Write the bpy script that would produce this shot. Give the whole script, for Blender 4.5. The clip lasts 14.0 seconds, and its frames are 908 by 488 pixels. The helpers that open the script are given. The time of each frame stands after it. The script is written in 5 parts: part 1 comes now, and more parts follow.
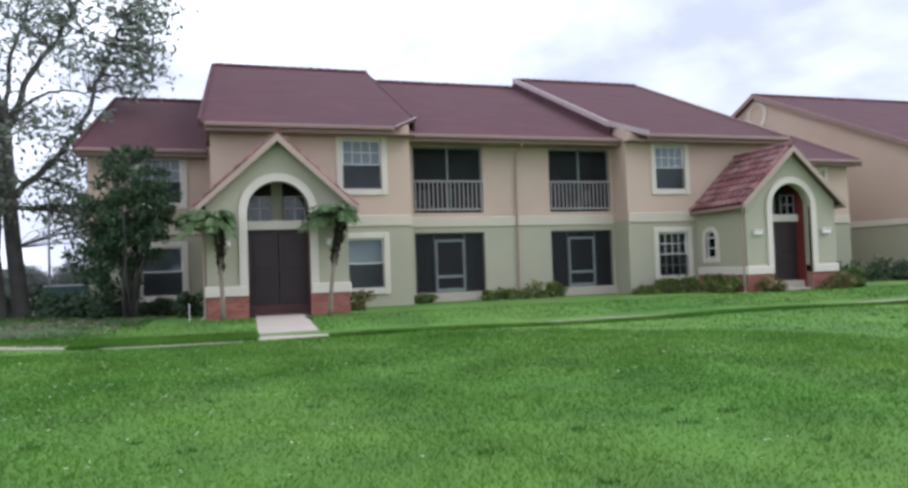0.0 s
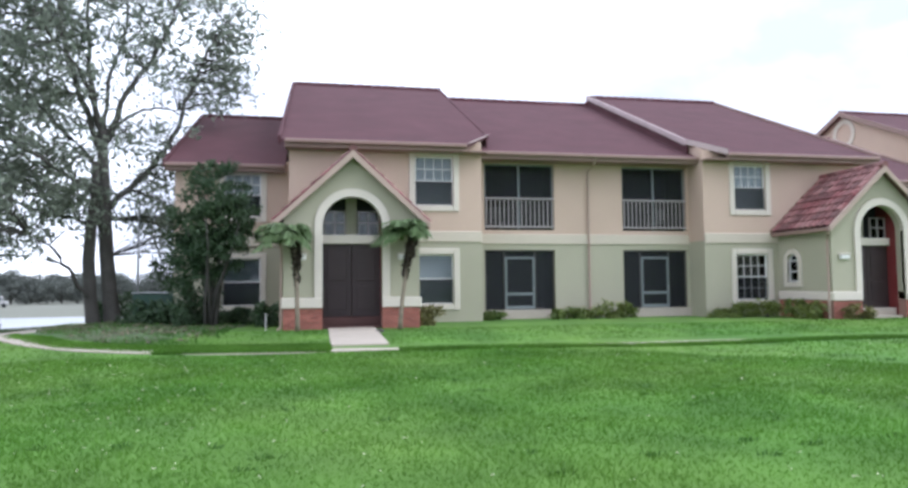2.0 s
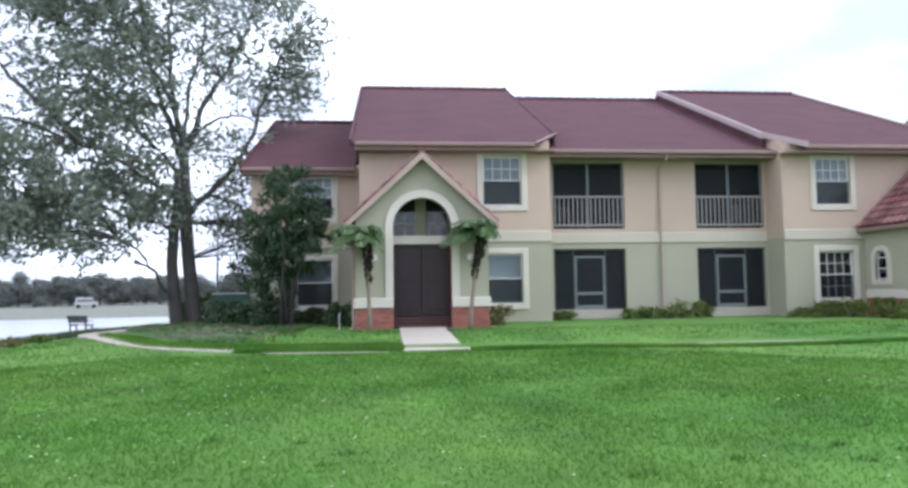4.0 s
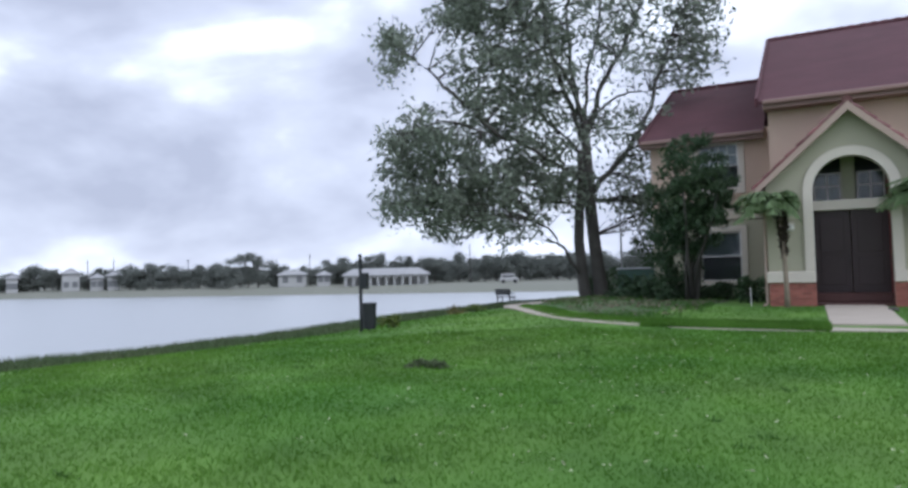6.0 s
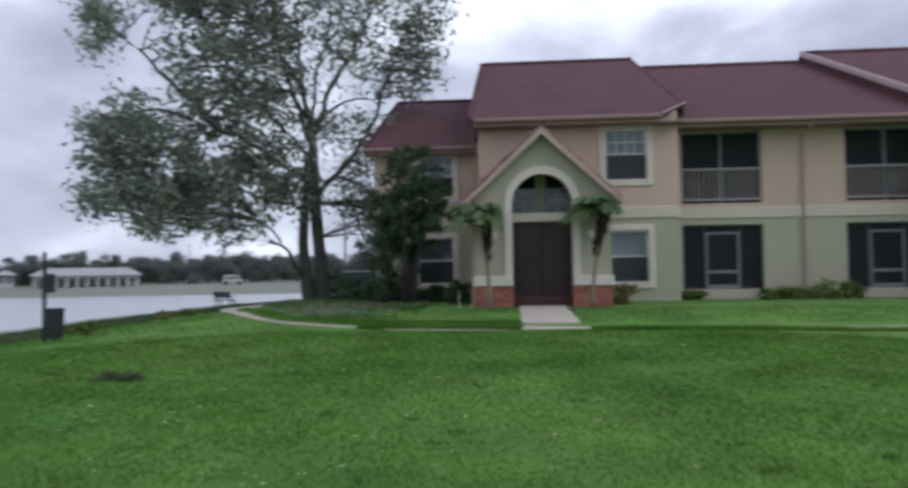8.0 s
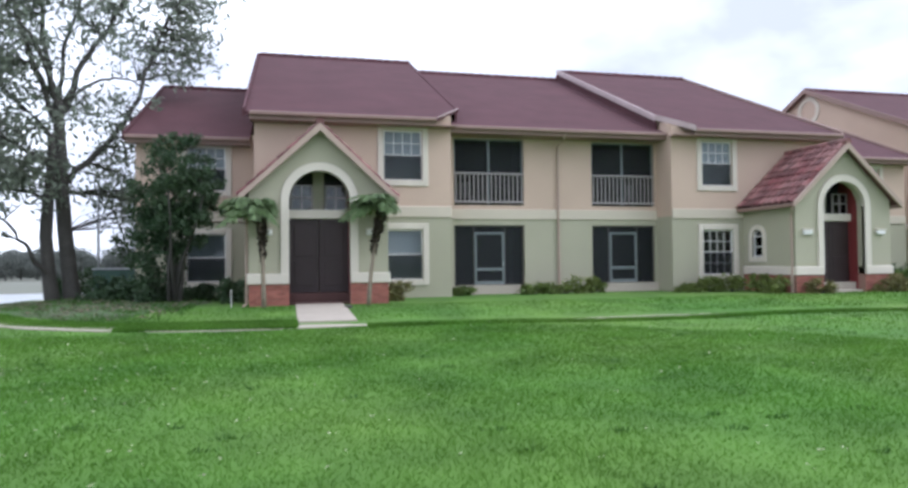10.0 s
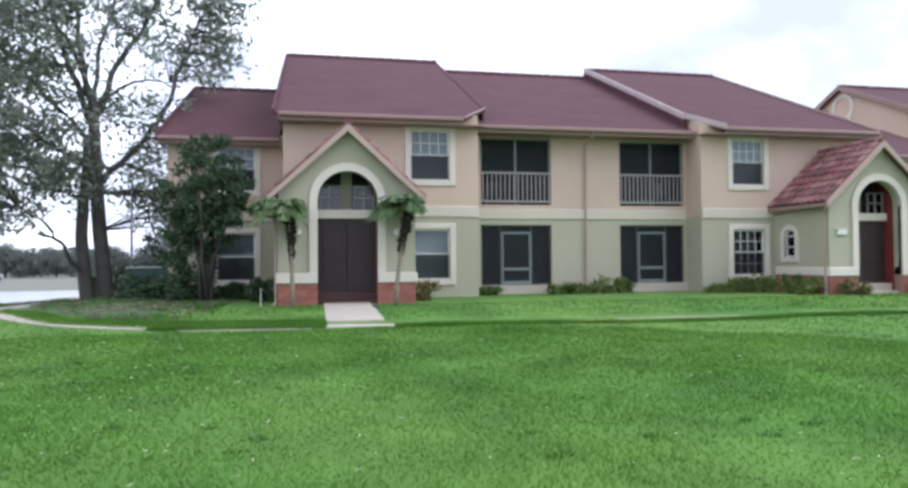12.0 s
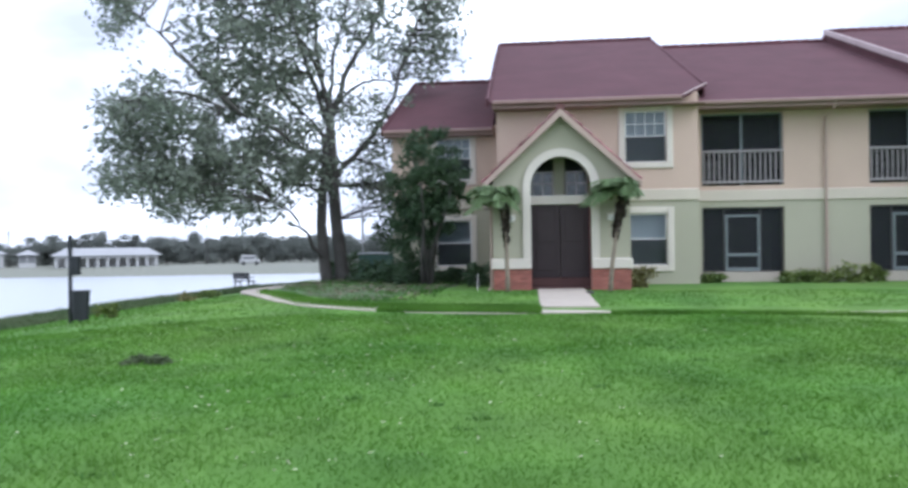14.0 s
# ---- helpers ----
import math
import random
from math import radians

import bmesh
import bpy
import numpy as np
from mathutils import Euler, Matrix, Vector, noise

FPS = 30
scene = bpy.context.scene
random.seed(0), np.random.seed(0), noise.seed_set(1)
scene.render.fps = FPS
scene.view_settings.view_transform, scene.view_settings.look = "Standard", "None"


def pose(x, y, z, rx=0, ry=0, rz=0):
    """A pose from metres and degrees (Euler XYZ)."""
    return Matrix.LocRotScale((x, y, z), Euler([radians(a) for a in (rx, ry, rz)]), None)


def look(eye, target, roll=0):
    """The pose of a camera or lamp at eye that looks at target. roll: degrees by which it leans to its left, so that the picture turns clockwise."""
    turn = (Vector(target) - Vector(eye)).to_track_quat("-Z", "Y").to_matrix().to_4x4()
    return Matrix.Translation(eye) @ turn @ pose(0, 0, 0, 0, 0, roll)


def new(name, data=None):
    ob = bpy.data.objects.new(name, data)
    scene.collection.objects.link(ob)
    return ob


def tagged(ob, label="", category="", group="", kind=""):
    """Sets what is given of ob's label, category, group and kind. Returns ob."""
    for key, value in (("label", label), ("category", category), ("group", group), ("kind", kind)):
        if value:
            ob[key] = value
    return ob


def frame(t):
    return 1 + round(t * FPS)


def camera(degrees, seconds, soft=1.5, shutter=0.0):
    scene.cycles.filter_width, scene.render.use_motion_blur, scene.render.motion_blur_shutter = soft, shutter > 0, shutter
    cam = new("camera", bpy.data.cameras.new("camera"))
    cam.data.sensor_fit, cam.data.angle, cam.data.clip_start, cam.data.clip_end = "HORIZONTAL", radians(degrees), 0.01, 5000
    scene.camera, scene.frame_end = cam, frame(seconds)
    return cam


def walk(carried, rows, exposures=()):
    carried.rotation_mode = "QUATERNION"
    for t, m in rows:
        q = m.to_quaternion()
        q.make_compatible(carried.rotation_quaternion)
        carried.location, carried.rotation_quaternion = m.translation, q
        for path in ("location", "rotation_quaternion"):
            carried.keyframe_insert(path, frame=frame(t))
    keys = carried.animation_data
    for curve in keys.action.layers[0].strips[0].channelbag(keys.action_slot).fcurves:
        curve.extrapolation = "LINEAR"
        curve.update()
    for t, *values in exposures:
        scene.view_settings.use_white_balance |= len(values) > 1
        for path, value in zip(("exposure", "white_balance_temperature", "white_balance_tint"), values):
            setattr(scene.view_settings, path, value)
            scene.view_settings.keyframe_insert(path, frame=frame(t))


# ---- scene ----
# seconds, place, turn to the left of the facade's normal, tilt, lean
LENS = 66.96
PATH = [
    (0.0, 0.09, -0.03, 1.58, -16.73, 1.96, 1.94),
    (0.5, 0.05, -0.07, 1.57, -14.63, 2.71, 1.42),
    (1.0, 0.05, -0.07, 1.58, -12.95, 2.48, 0.99),
    (1.5, 0.04, -0.08, 1.58, -11.30, 3.05, 0.62),
    (2.0, 0.03, -0.07, 1.60, -11.07, 3.42, 0.48),
    (4.5, -0.08, -0.10, 1.60, -0.34, 3.49, 1.04),
    (5.0, -0.01, -0.08, 1.59, 12.62, 3.08, 1.65),
    (5.5, -0.09, -0.07, 1.58, 21.93, 2.69, 1.50),
    (6.0, -0.11, 0.00, 1.56, 27.12, 2.08, 1.44),
    (6.5, -0.16, 0.02, 1.56, 27.92, 1.83, 0.71),
    (7.0, -0.12, 0.00, 1.55, 27.02, 1.54, 0.89),
    (7.5, -0.08, 0.04, 1.55, 23.89, 1.15, 1.09),
    (8.0, 0.07, 0.13, 1.58, 4.78, 1.82, 0.75),
    (8.5, 0.10, 0.09, 1.59, -9.54, 2.15, 0.19),
    (9.0, 0.11, 0.07, 1.58, -13.93, 1.48, 0.41),
    (11.5, 0.03, 0.12, 1.64, -12.30, 1.29, 0.50),
    (12.0, 0.05, 0.07, 1.65, -11.42, 1.22, 0.42),
    (12.5, 0.03, 0.10, 1.66, -9.30, 1.32, 1.02),
    (13.0, 0.07, 0.10, 1.65, -7.55, 1.23, 0.52),
    (13.5, 0.02, 0.07, 1.65, -3.02, 1.06, 0.51),
    (14.0, -0.02, 0.08, 1.66, 6.04, 0.17, 0.67),
]
cam = camera(LENS, 14.0, soft=3.0, shutter=0.22)
walk(cam, [(t, pose(x, y, z, 90 + tilt, lean, turn)) for t, x, y, z, turn, tilt, lean in PATH],
     [(t, stops, kelvin, 12) for t, stops, kelvin in (
         (0.0, -0.32, 5800), (1.0, -0.16, 5800), (2.0, 0.02, 5750), (4.5, 0.0, 5550), (5.0, -0.06, 5500), (5.5, -0.34, 5600), (6.0, -0.70, 5650), (6.5, -0.98, 5750),
         (7.0, -1.18, 5800), (7.5, -1.26, 5800), (8.0, -1.04, 5750), (8.5, -0.46, 5750), (9.0, -0.26, 5750), (12.5, -0.08, 5700), (13.5, -0.06, 5600), (14.0, -0.06, 5550))])

# ---- light: an overcast sky ----
world = bpy.data.worlds.new("overcast_sky")
scene.world = world
world.use_nodes = True


def make_sky():
    nt = world.node_tree
    n, l = nt.nodes, nt.links
    n.clear()
    out, bg = n.new("ShaderNodeOutputWorld"), n.new("ShaderNodeBackground")
    sky = n.new("ShaderNodeTexSky")
    sky.sky_type, sky.sun_disc = "NISHITA", False
    sky.sun_elevation, sky.sun_rotation = radians(39), radians(112)
    dim = n.new("ShaderNodeVectorMath")
    dim.operation = "SCALE"
    dim.inputs["Scale"].default_value = 0.06
    l.new(sky.outputs[0], dim.inputs[0])
    co, mp = n.new("ShaderNodeTexCoord"), n.new("ShaderNodeMapping")
    mp.inputs["Scale"].default_value = (1.0, 1.0, 2.0)
    l.new(co.outputs["Generated"], mp.inputs[0])
    big, small = n.new("ShaderNodeTexNoise"), n.new("ShaderNodeTexNoise")
    big.inputs["Scale"].default_value, big.inputs["Detail"].default_value = 2.4, 5.0
    big.inputs["Roughness"].default_value, big.inputs["Distortion"].default_value = 0.48, 0.5
    small.inputs["Scale"].default_value, small.inputs["Detail"].default_value = 6.5, 4.0
    l.new(mp.outputs[0], big.inputs["Vector"])
    l.new(mp.outputs[0], small.inputs["Vector"])
    both = n.new("ShaderNodeMath")
    both.operation = "MULTIPLY_ADD"
    both.inputs[1].default_value = 0.35
    l.new(small.outputs["Fac"], both.inputs[0])
    l.new(big.outputs["Fac"], both.inputs[2])
    ramp = n.new("ShaderNodeValToRGB")
    e = ramp.color_ramp.elements
    e[0].position, e[0].color = 0.50, (0.92, 0.94, 1.06, 1)
    e[1].position, e[1].color = 0.82, (2.25, 2.27, 2.34, 1)
    mid = ramp.color_ramp.elements.new(0.66)
    mid.color = (1.32, 1.34, 1.45, 1)
    l.new(both.outputs[0], ramp.inputs[0])
    mix = n.new("ShaderNodeMix")
    mix.data_type = "RGBA"
    mix.inputs[0].default_value = 0.92
    l.new(dim.outputs[0], mix.inputs[6])
    l.new(ramp.outputs[0], mix.inputs[7])
    # the cloud is thinner, and brighter, on the side where the sun stands behind it
    side, gain, lit = n.new("ShaderNodeVectorMath"), n.new("ShaderNodeMapRange"), n.new("ShaderNodeVectorMath")
    side.operation, lit.operation = "DOT_PRODUCT", "SCALE"
    side.inputs[1].default_value = (0.05, 0.27, 0.96)
    gain.inputs["From Min"].default_value, gain.inputs["From Max"].default_value = -1.0, 1.0
    gain.inputs["To Min"].default_value, gain.inputs["To Max"].default_value = 0.74, 1.24
    l.new(co.outputs["Generated"], side.inputs[0])
    l.new(side.outputs["Value"], gain.inputs["Value"])
    l.new(mix.outputs[2], lit.inputs[0])
    l.new(gain.outputs[0], lit.inputs["Scale"])
    l.new(lit.outputs[0], bg.inputs[0])
    bg.inputs[1].default_value = 1.0
    l.new(bg.outputs[0], out.inputs[0])


make_sky()
sun_data = bpy.data.lights.new("sun", "SUN")
sun_data.energy, sun_data.angle, sun_data.color = 2.0, radians(35), (1.0, 0.98, 0.95)
sun = new("sun", sun_data)
sun.matrix_world = look((34, 0, 30), (0, 14, 0))

# ---- materials ----
def material(name, colour, rough=0.8, vary=0.18, scale=3.0, fine=40.0, bump=0.15, metal=0.0, other=None, spread=0.5,
             piece=0.0, island=0.0, spec=0.4, stretch=None):
    """A surface whose colour drifts at two scales, with fine relief. other: the second colour it drifts to."""
    m = bpy.data.materials.new(name)
    m.use_nodes = True
    nt = m.node_tree
    n, l = nt.nodes, nt.links
    b = n["Principled BSDF"]
    b.inputs["Roughness"].default_value, b.inputs["Metallic"].default_value = rough, metal
    b.inputs["Specular IOR Level"].default_value = spec
    co = n.new("ShaderNodeTexCoord")
    geo = n.new("ShaderNodeNewGeometry")
    big, small = n.new("ShaderNodeTexNoise"), n.new("ShaderNodeTexNoise")
    big.inputs["Scale"].default_value, big.inputs["Detail"].default_value = scale, 4.0
    small.inputs["Scale"].default_value, small.inputs["Detail"].default_value = fine, 3.0
    if stretch:
        mapped = n.new("ShaderNodeMapping")
        mapped.inputs["Scale"].default_value = stretch
        l.new(geo.outputs["Position"], mapped.inputs[0])
        place = mapped.outputs[0]
    else:
        place = geo.outputs["Position"]
    l.new(place, big.inputs["Vector"])
    l.new(place, small.inputs["Vector"])
    mixc = n.new("ShaderNodeMix")
    mixc.data_type = "RGBA"
    second = other or tuple(c * (1 - vary * 1.6) for c in colour)
    mixc.inputs[6].default_value, mixc.inputs[7].default_value = (*colour, 1), (*second, 1)
    ramp = n.new("ShaderNodeMapRange")
    ramp.inputs["From Min"].default_value, ramp.inputs["From Max"].default_value = 0.5 - spread / 2.2, 0.5 + spread / 2.2
    l.new(big.outputs["Fac"], ramp.inputs["Value"])
    l.new(ramp.outputs[0], mixc.inputs[0])
    hsv = n.new("ShaderNodeHueSaturation")
    l.new(mixc.outputs[2], hsv.inputs["Color"])
    val = n.new("ShaderNodeMapRange")
    val.inputs["From Min"].default_value, val.inputs["From Max"].default_value = 0.25, 0.75
    val.inputs["To Min"].default_value, val.inputs["To Max"].default_value = 1 - vary, 1 + vary
    l.new(small.outputs["Fac"], val.inputs["Value"])
    last = val.outputs[0]
    for amount, node, socket in ((piece, "ShaderNodeObjectInfo", "Random"), (island, "ShaderNodeNewGeometry", "Random Per Island")):
        if amount:
            src = n.new(node)
            rng, mul = n.new("ShaderNodeMapRange"), n.new("ShaderNodeMath")
            rng.inputs["To Min"].default_value, rng.inputs["To Max"].default_value = 1 - amount, 1 + amount
            mul.operation = "MULTIPLY"
            l.new(src.outputs[socket], rng.inputs["Value"])
            l.new(rng.outputs[0], mul.inputs[0])
            l.new(last, mul.inputs[1])
            last = mul.outputs[0]
    l.new(last, hsv.inputs["Value"])
    l.new(hsv.outputs[0], b.inputs["Base Color"])
    if bump:
        bp = n.new("ShaderNodeBump")
        bp.inputs["Strength"].default_value, bp.inputs["Distance"].default_value = bump, 0.02
        l.new(small.outputs["Fac"], bp.inputs["Height"])
        l.new(bp.outputs[0], b.inputs["Normal"])
    return m


def leaf_material(name, colour, other, through_light=0.25, rough=0.55, island=0.3, vary=0.15, scale=0.6, fine=20.0):
    m = material(name, colour, rough, vary, scale, fine, 0.0, other=other, island=island, spec=0.3)
    n, l = m.node_tree.nodes, m.node_tree.links
    b, out = n["Principled BSDF"], n["Material Output"]
    tr, mix = n.new("ShaderNodeBsdfTranslucent"), n.new("ShaderNodeMixShader")
    l.new(b.inputs["Base Color"].links[0].from_socket, tr.inputs[0])
    mix.inputs[0].default_value = through_light
    l.new(b.outputs[0], mix.inputs[1])
    l.new(tr.outputs[0], mix.inputs[2])
    l.new(mix.outputs[0], out.inputs[0])
    return m


def glass_material(name, tint=(0.75, 0.8, 0.8), gloss_rough=0.03):
    m = bpy.data.materials.new(name)
    m.use_nodes = True
    n, l = m.node_tree.nodes, m.node_tree.links
    n.remove(n["Principled BSDF"])
    tr, gl, mix, fr = (n.new("ShaderNodeBsdfTransparent"), n.new("ShaderNodeBsdfGlossy"), n.new("ShaderNodeMixShader"),
                       n.new("ShaderNodeFresnel"))
    tr.inputs[0].default_value = (*tint, 1)
    gl.inputs["Roughness"].default_value = gloss_rough
    fr.inputs[0].default_value = 1.5
    l.new(fr.outputs[0], mix.inputs[0])
    l.new(tr.outputs[0], mix.inputs[1])
    l.new(gl.outputs[0], mix.inputs[2])
    l.new(mix.outputs[0], n["Material Output"].inputs[0])
    return m


def screen_material(name, clear=0.5):
    """Dark insect screen: a fine weave that lets a part of the light through."""
    m = bpy.data.materials.new(name)
    m.use_nodes = True
    n, l = m.node_tree.nodes, m.node_tree.links
    b, out = n["Principled BSDF"], n["Material Output"]
    b.inputs["Base Color"].default_value, b.inputs["Roughness"].default_value = (0.012, 0.015, 0.017, 1), 0.7
    tr, mix = n.new("ShaderNodeBsdfTransparent"), n.new("ShaderNodeMixShader")
    mix.inputs[0].default_value = clear
    l.new(b.outputs[0], mix.inputs[1])
    l.new(tr.outputs[0], mix.inputs[2])
    l.new(mix.outputs[0], out.inputs[0])
    return m


def water_material():
    m = bpy.data.materials.new("lake_water")
    m.use_nodes = True
    n, l = m.node_tree.nodes, m.node_tree.links
    b = n["Principled BSDF"]
    b.inputs["Base Color"].default_value, b.inputs["Roughness"].default_value = (0.42, 0.44, 0.45, 1), 0.3
    b.inputs["IOR"].default_value = 1.33
    geo, noise_t, bp = n.new("ShaderNodeNewGeometry"), n.new("ShaderNodeTexNoise"), n.new("ShaderNodeBump")
    noise_t.inputs["Scale"].default_value, noise_t.inputs["Detail"].default_value = 1.6, 5.0
    bp.inputs["Strength"].default_value, bp.inputs["Distance"].default_value = 0.5, 0.06
    l.new(geo.outputs["Position"], noise_t.inputs["Vector"])
    l.new(noise_t.outputs["Fac"], bp.inputs["Height"])
    l.new(bp.outputs[0], b.inputs["Normal"])
    return m


PEACH = material("peach_stucco", (0.575, 0.435, 0.34), 0.9, 0.075, 0.6, 60, 0.25, spread=0.7)
OLIVE = material("olive_stucco", (0.42, 0.40, 0.295), 0.9, 0.075, 0.6, 60, 0.25, spread=0.8)
BARGE = material("tan_barge_paint", (0.43, 0.325, 0.265), 0.7, 0.06, 1.2, 50, 0.1)
CREAM = material("cream_trim", (0.66, 0.60, 0.51), 0.75, 0.05, 1.2, 50, 0.1)
BAND_PAINT = material("cream_band_paint", (0.60, 0.53, 0.425), 0.8, 0.07, 0.8, 40, 0.15)
WHITE = material("white_vinyl", (0.78, 0.76, 0.74), 0.5, 0.03, 2.0, 30, 0.03)
BRICK = material("red_brick", (0.37, 0.14, 0.108), 0.85, 0.12, 2.0, 50, 0.3, piece=0.22)
MORTAR = material("mortar", (0.34, 0.20, 0.16), 0.95, 0.1, 4, 60, 0.3)
TILE = material("roof_tile", (0.36, 0.13, 0.145), 0.85, 0.5, 0.8, 3.2, 0.2, other=(0.125, 0.06, 0.072), island=0.6, spread=0.17, spec=0.04, stretch=(2.0, 0.06, 0.06))
TILE_PORCH = material("porch_roof_tile", (0.175, 0.058, 0.058), 0.8, 0.3, 1.3, 9, 0.2, other=(0.235, 0.125, 0.115), piece=0.45, spread=0.35)
ROOF_BASE = material("roof_underlay", (0.10, 0.04, 0.047), 0.9, 0.15, 1.0, 30, 0.2)
RAKE_TILE = material("rake_tile", (0.15, 0.07, 0.078), 0.85, 0.25, 1.0, 5, 0.2, spec=0.08)
FASCIA = material("fascia_gutter", (0.28, 0.185, 0.155), 0.55, 0.06, 1.5, 30, 0.05)
STEP = material("dark_red_step", (0.085, 0.04, 0.035), 0.8, 0.12, 2.0, 40, 0.2)
MAROON = material("maroon_paint", (0.20, 0.035, 0.035), 0.7, 0.08, 1.5, 40, 0.1)
DARK_DOOR = material("dark_brown_door", (0.042, 0.027, 0.027), 0.5, 0.12, 2.0, 40, 0.1)
# room surfaces are painted near-black in place of the shade indoors
ROOM_SHADE = material("interior_painted_dark", (0.03, 0.032, 0.033), 0.9, 0.1, 1.0, 20, 0.0)
RAIL = material("railing_paint", (0.31, 0.28, 0.275), 0.6, 0.08, 2.0, 30, 0.05)
DARK_FRAME = material("bronze_frame", (0.06, 0.055, 0.05), 0.5, 0.1, 3, 30, 0.03)
GREY_FRAME = material("grey_aluminium", (0.20, 0.225, 0.225), 0.45, 0.06, 3, 30, 0.03, metal=0.3)
BLIND = material("window_blind", (0.62, 0.62, 0.64), 0.7, 0.05, 2, 20, 0.0)
GLASS = glass_material("window_glass")
SCREEN = screen_material("insect_screen")
FINE_SCREEN = screen_material("fine_insect_screen", 0.66)
CONCRETE = material("concrete", (0.47, 0.41, 0.34), 0.9, 0.1, 1.4, 40, 0.25)
GRASS = material("lawn_ground", (0.068, 0.174, 0.021), 0.95, 0.24, 0.22, 0.9, 0.1, other=(0.112, 0.21, 0.033), spread=0.35)
BLADE = leaf_material("grass_blades", (0.078, 0.200, 0.024), (0.128, 0.240, 0.038), 0.5, 0.9, 0.04, vary=0.24, scale=0.22, fine=0.9)
TUFT = leaf_material("dark_tuft_blades", (0.05, 0.125, 0.022), (0.075, 0.16, 0.03), 0.35, 0.8, 0.15)
SHORE = leaf_material("shore_grass_blades", (0.08, 0.125, 0.055), (0.12, 0.145, 0.075), 0.4, 0.9, 0.2)
MULCH = material("mulch_bed", (0.085, 0.09, 0.052), 0.95, 0.4, 1.2, 14, 0.6, other=(0.07, 0.14, 0.042), spread=0.4)
LITTER = material("pale_leaf_litter", (0.50, 0.55, 0.33), 0.8, 0.2, 4, 20, 0.0, island=0.3)
BED_LITTER = material("dry_leaf_litter", (0.20, 0.175, 0.12), 0.9, 0.2, 4, 20, 0.0, island=0.5)
BARK = material("tree_bark", (0.10, 0.094, 0.083), 0.95, 0.25, 2.0, 22, 0.8)
LEAF_TREE = leaf_material("tree_leaf", (0.20, 0.24, 0.18), (0.29, 0.32, 0.255), 0.58, 0.5, 0.4)
LEAF_DARK = leaf_material("dark_shrub_leaf", (0.042, 0.080, 0.038), (0.07, 0.108, 0.052), 0.2, 0.5, 0.4)
LEAF_SHRUB = leaf_material("shrub_leaf", (0.075, 0.135, 0.03), (0.16, 0.19, 0.05), 0.25, 0.5, 0.45)
LEAF_DRY = leaf_material("dry_shrub_leaf", (0.22, 0.17, 0.075), (0.13, 0.15, 0.05), 0.2, 0.6, 0.4)
# far leaves carry the haze over the lake in their colour: greyed, lightened
LEAF_FAR_HAZED = leaf_material("hazed_far_tree_leaf", (0.14, 0.155, 0.135), (0.185, 0.20, 0.18), 0.2, 0.8, 0.35)
PALM = leaf_material("palm_frond", (0.095, 0.16, 0.06), (0.16, 0.225, 0.10), 0.25, 0.5, 0.3)
PALM_DEAD = material("dead_frond", (0.055, 0.042, 0.03), 0.9, 0.3, 4, 30, 0.4)
PALM_TRUNK = material("palm_trunk", (0.28, 0.23, 0.17), 0.9, 0.2, 5, 40, 0.5)
BLACK = material("black_metal", (0.02, 0.022, 0.025), 0.5, 0.1, 4, 40, 0.05)
GREEN_BOX = material("green_enamel", (0.03, 0.075, 0.055), 0.45, 0.1, 2, 30, 0.05)
STEEL = material("galvanised_steel", (0.45, 0.46, 0.47), 0.45, 0.08, 4, 40, 0.05, metal=0.7)
FAR_WHITE = material("far_white_wall", (0.44, 0.44, 0.43), 0.9, 0.06, 0.2, 3, 0.0)
FAR_ROOF = material("far_grey_roof", (0.37, 0.37, 0.37), 0.9, 0.08, 0.3, 3, 0.0)
# far panes: reflected sky is put into the base colour as a paler grey
FAR_GLASS_SKY = material("far_window_painted_sky", (0.17, 0.175, 0.18), 0.3, 0.05, 1, 3, 0.0)
WATER = water_material()


def hazed_far_bank():
    """Across the lake haze is put into the turf's colour, which turns greyish."""
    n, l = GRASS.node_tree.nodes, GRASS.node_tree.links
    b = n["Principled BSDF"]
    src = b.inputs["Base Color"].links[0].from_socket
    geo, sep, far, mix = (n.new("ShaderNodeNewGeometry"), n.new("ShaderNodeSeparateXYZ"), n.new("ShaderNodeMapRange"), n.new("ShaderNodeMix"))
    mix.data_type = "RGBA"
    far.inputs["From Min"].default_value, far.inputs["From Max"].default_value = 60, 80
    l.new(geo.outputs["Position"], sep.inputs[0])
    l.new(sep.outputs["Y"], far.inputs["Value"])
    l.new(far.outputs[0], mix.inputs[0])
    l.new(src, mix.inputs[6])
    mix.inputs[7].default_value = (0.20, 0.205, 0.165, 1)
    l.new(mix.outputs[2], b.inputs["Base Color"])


hazed_far_bank()

# ---- building blocks ----
def mesh_of(name, bm):
    me = bpy.data.meshes.new(name)
    bm.normal_update()
    bm.to_mesh(me)
    bm.free()
    return me


def part(name, bm, mat_, parent=None, label="", smooth=False):
    me = mesh_of(name, bm)
    me.materials.append(mat_)
    if smooth:
        me.polygons.foreach_set("use_smooth", [True] * len(me.polygons))
    ob = new(name, me)
    ob.parent = parent
    if label:
        tagged(ob, label)
    return ob


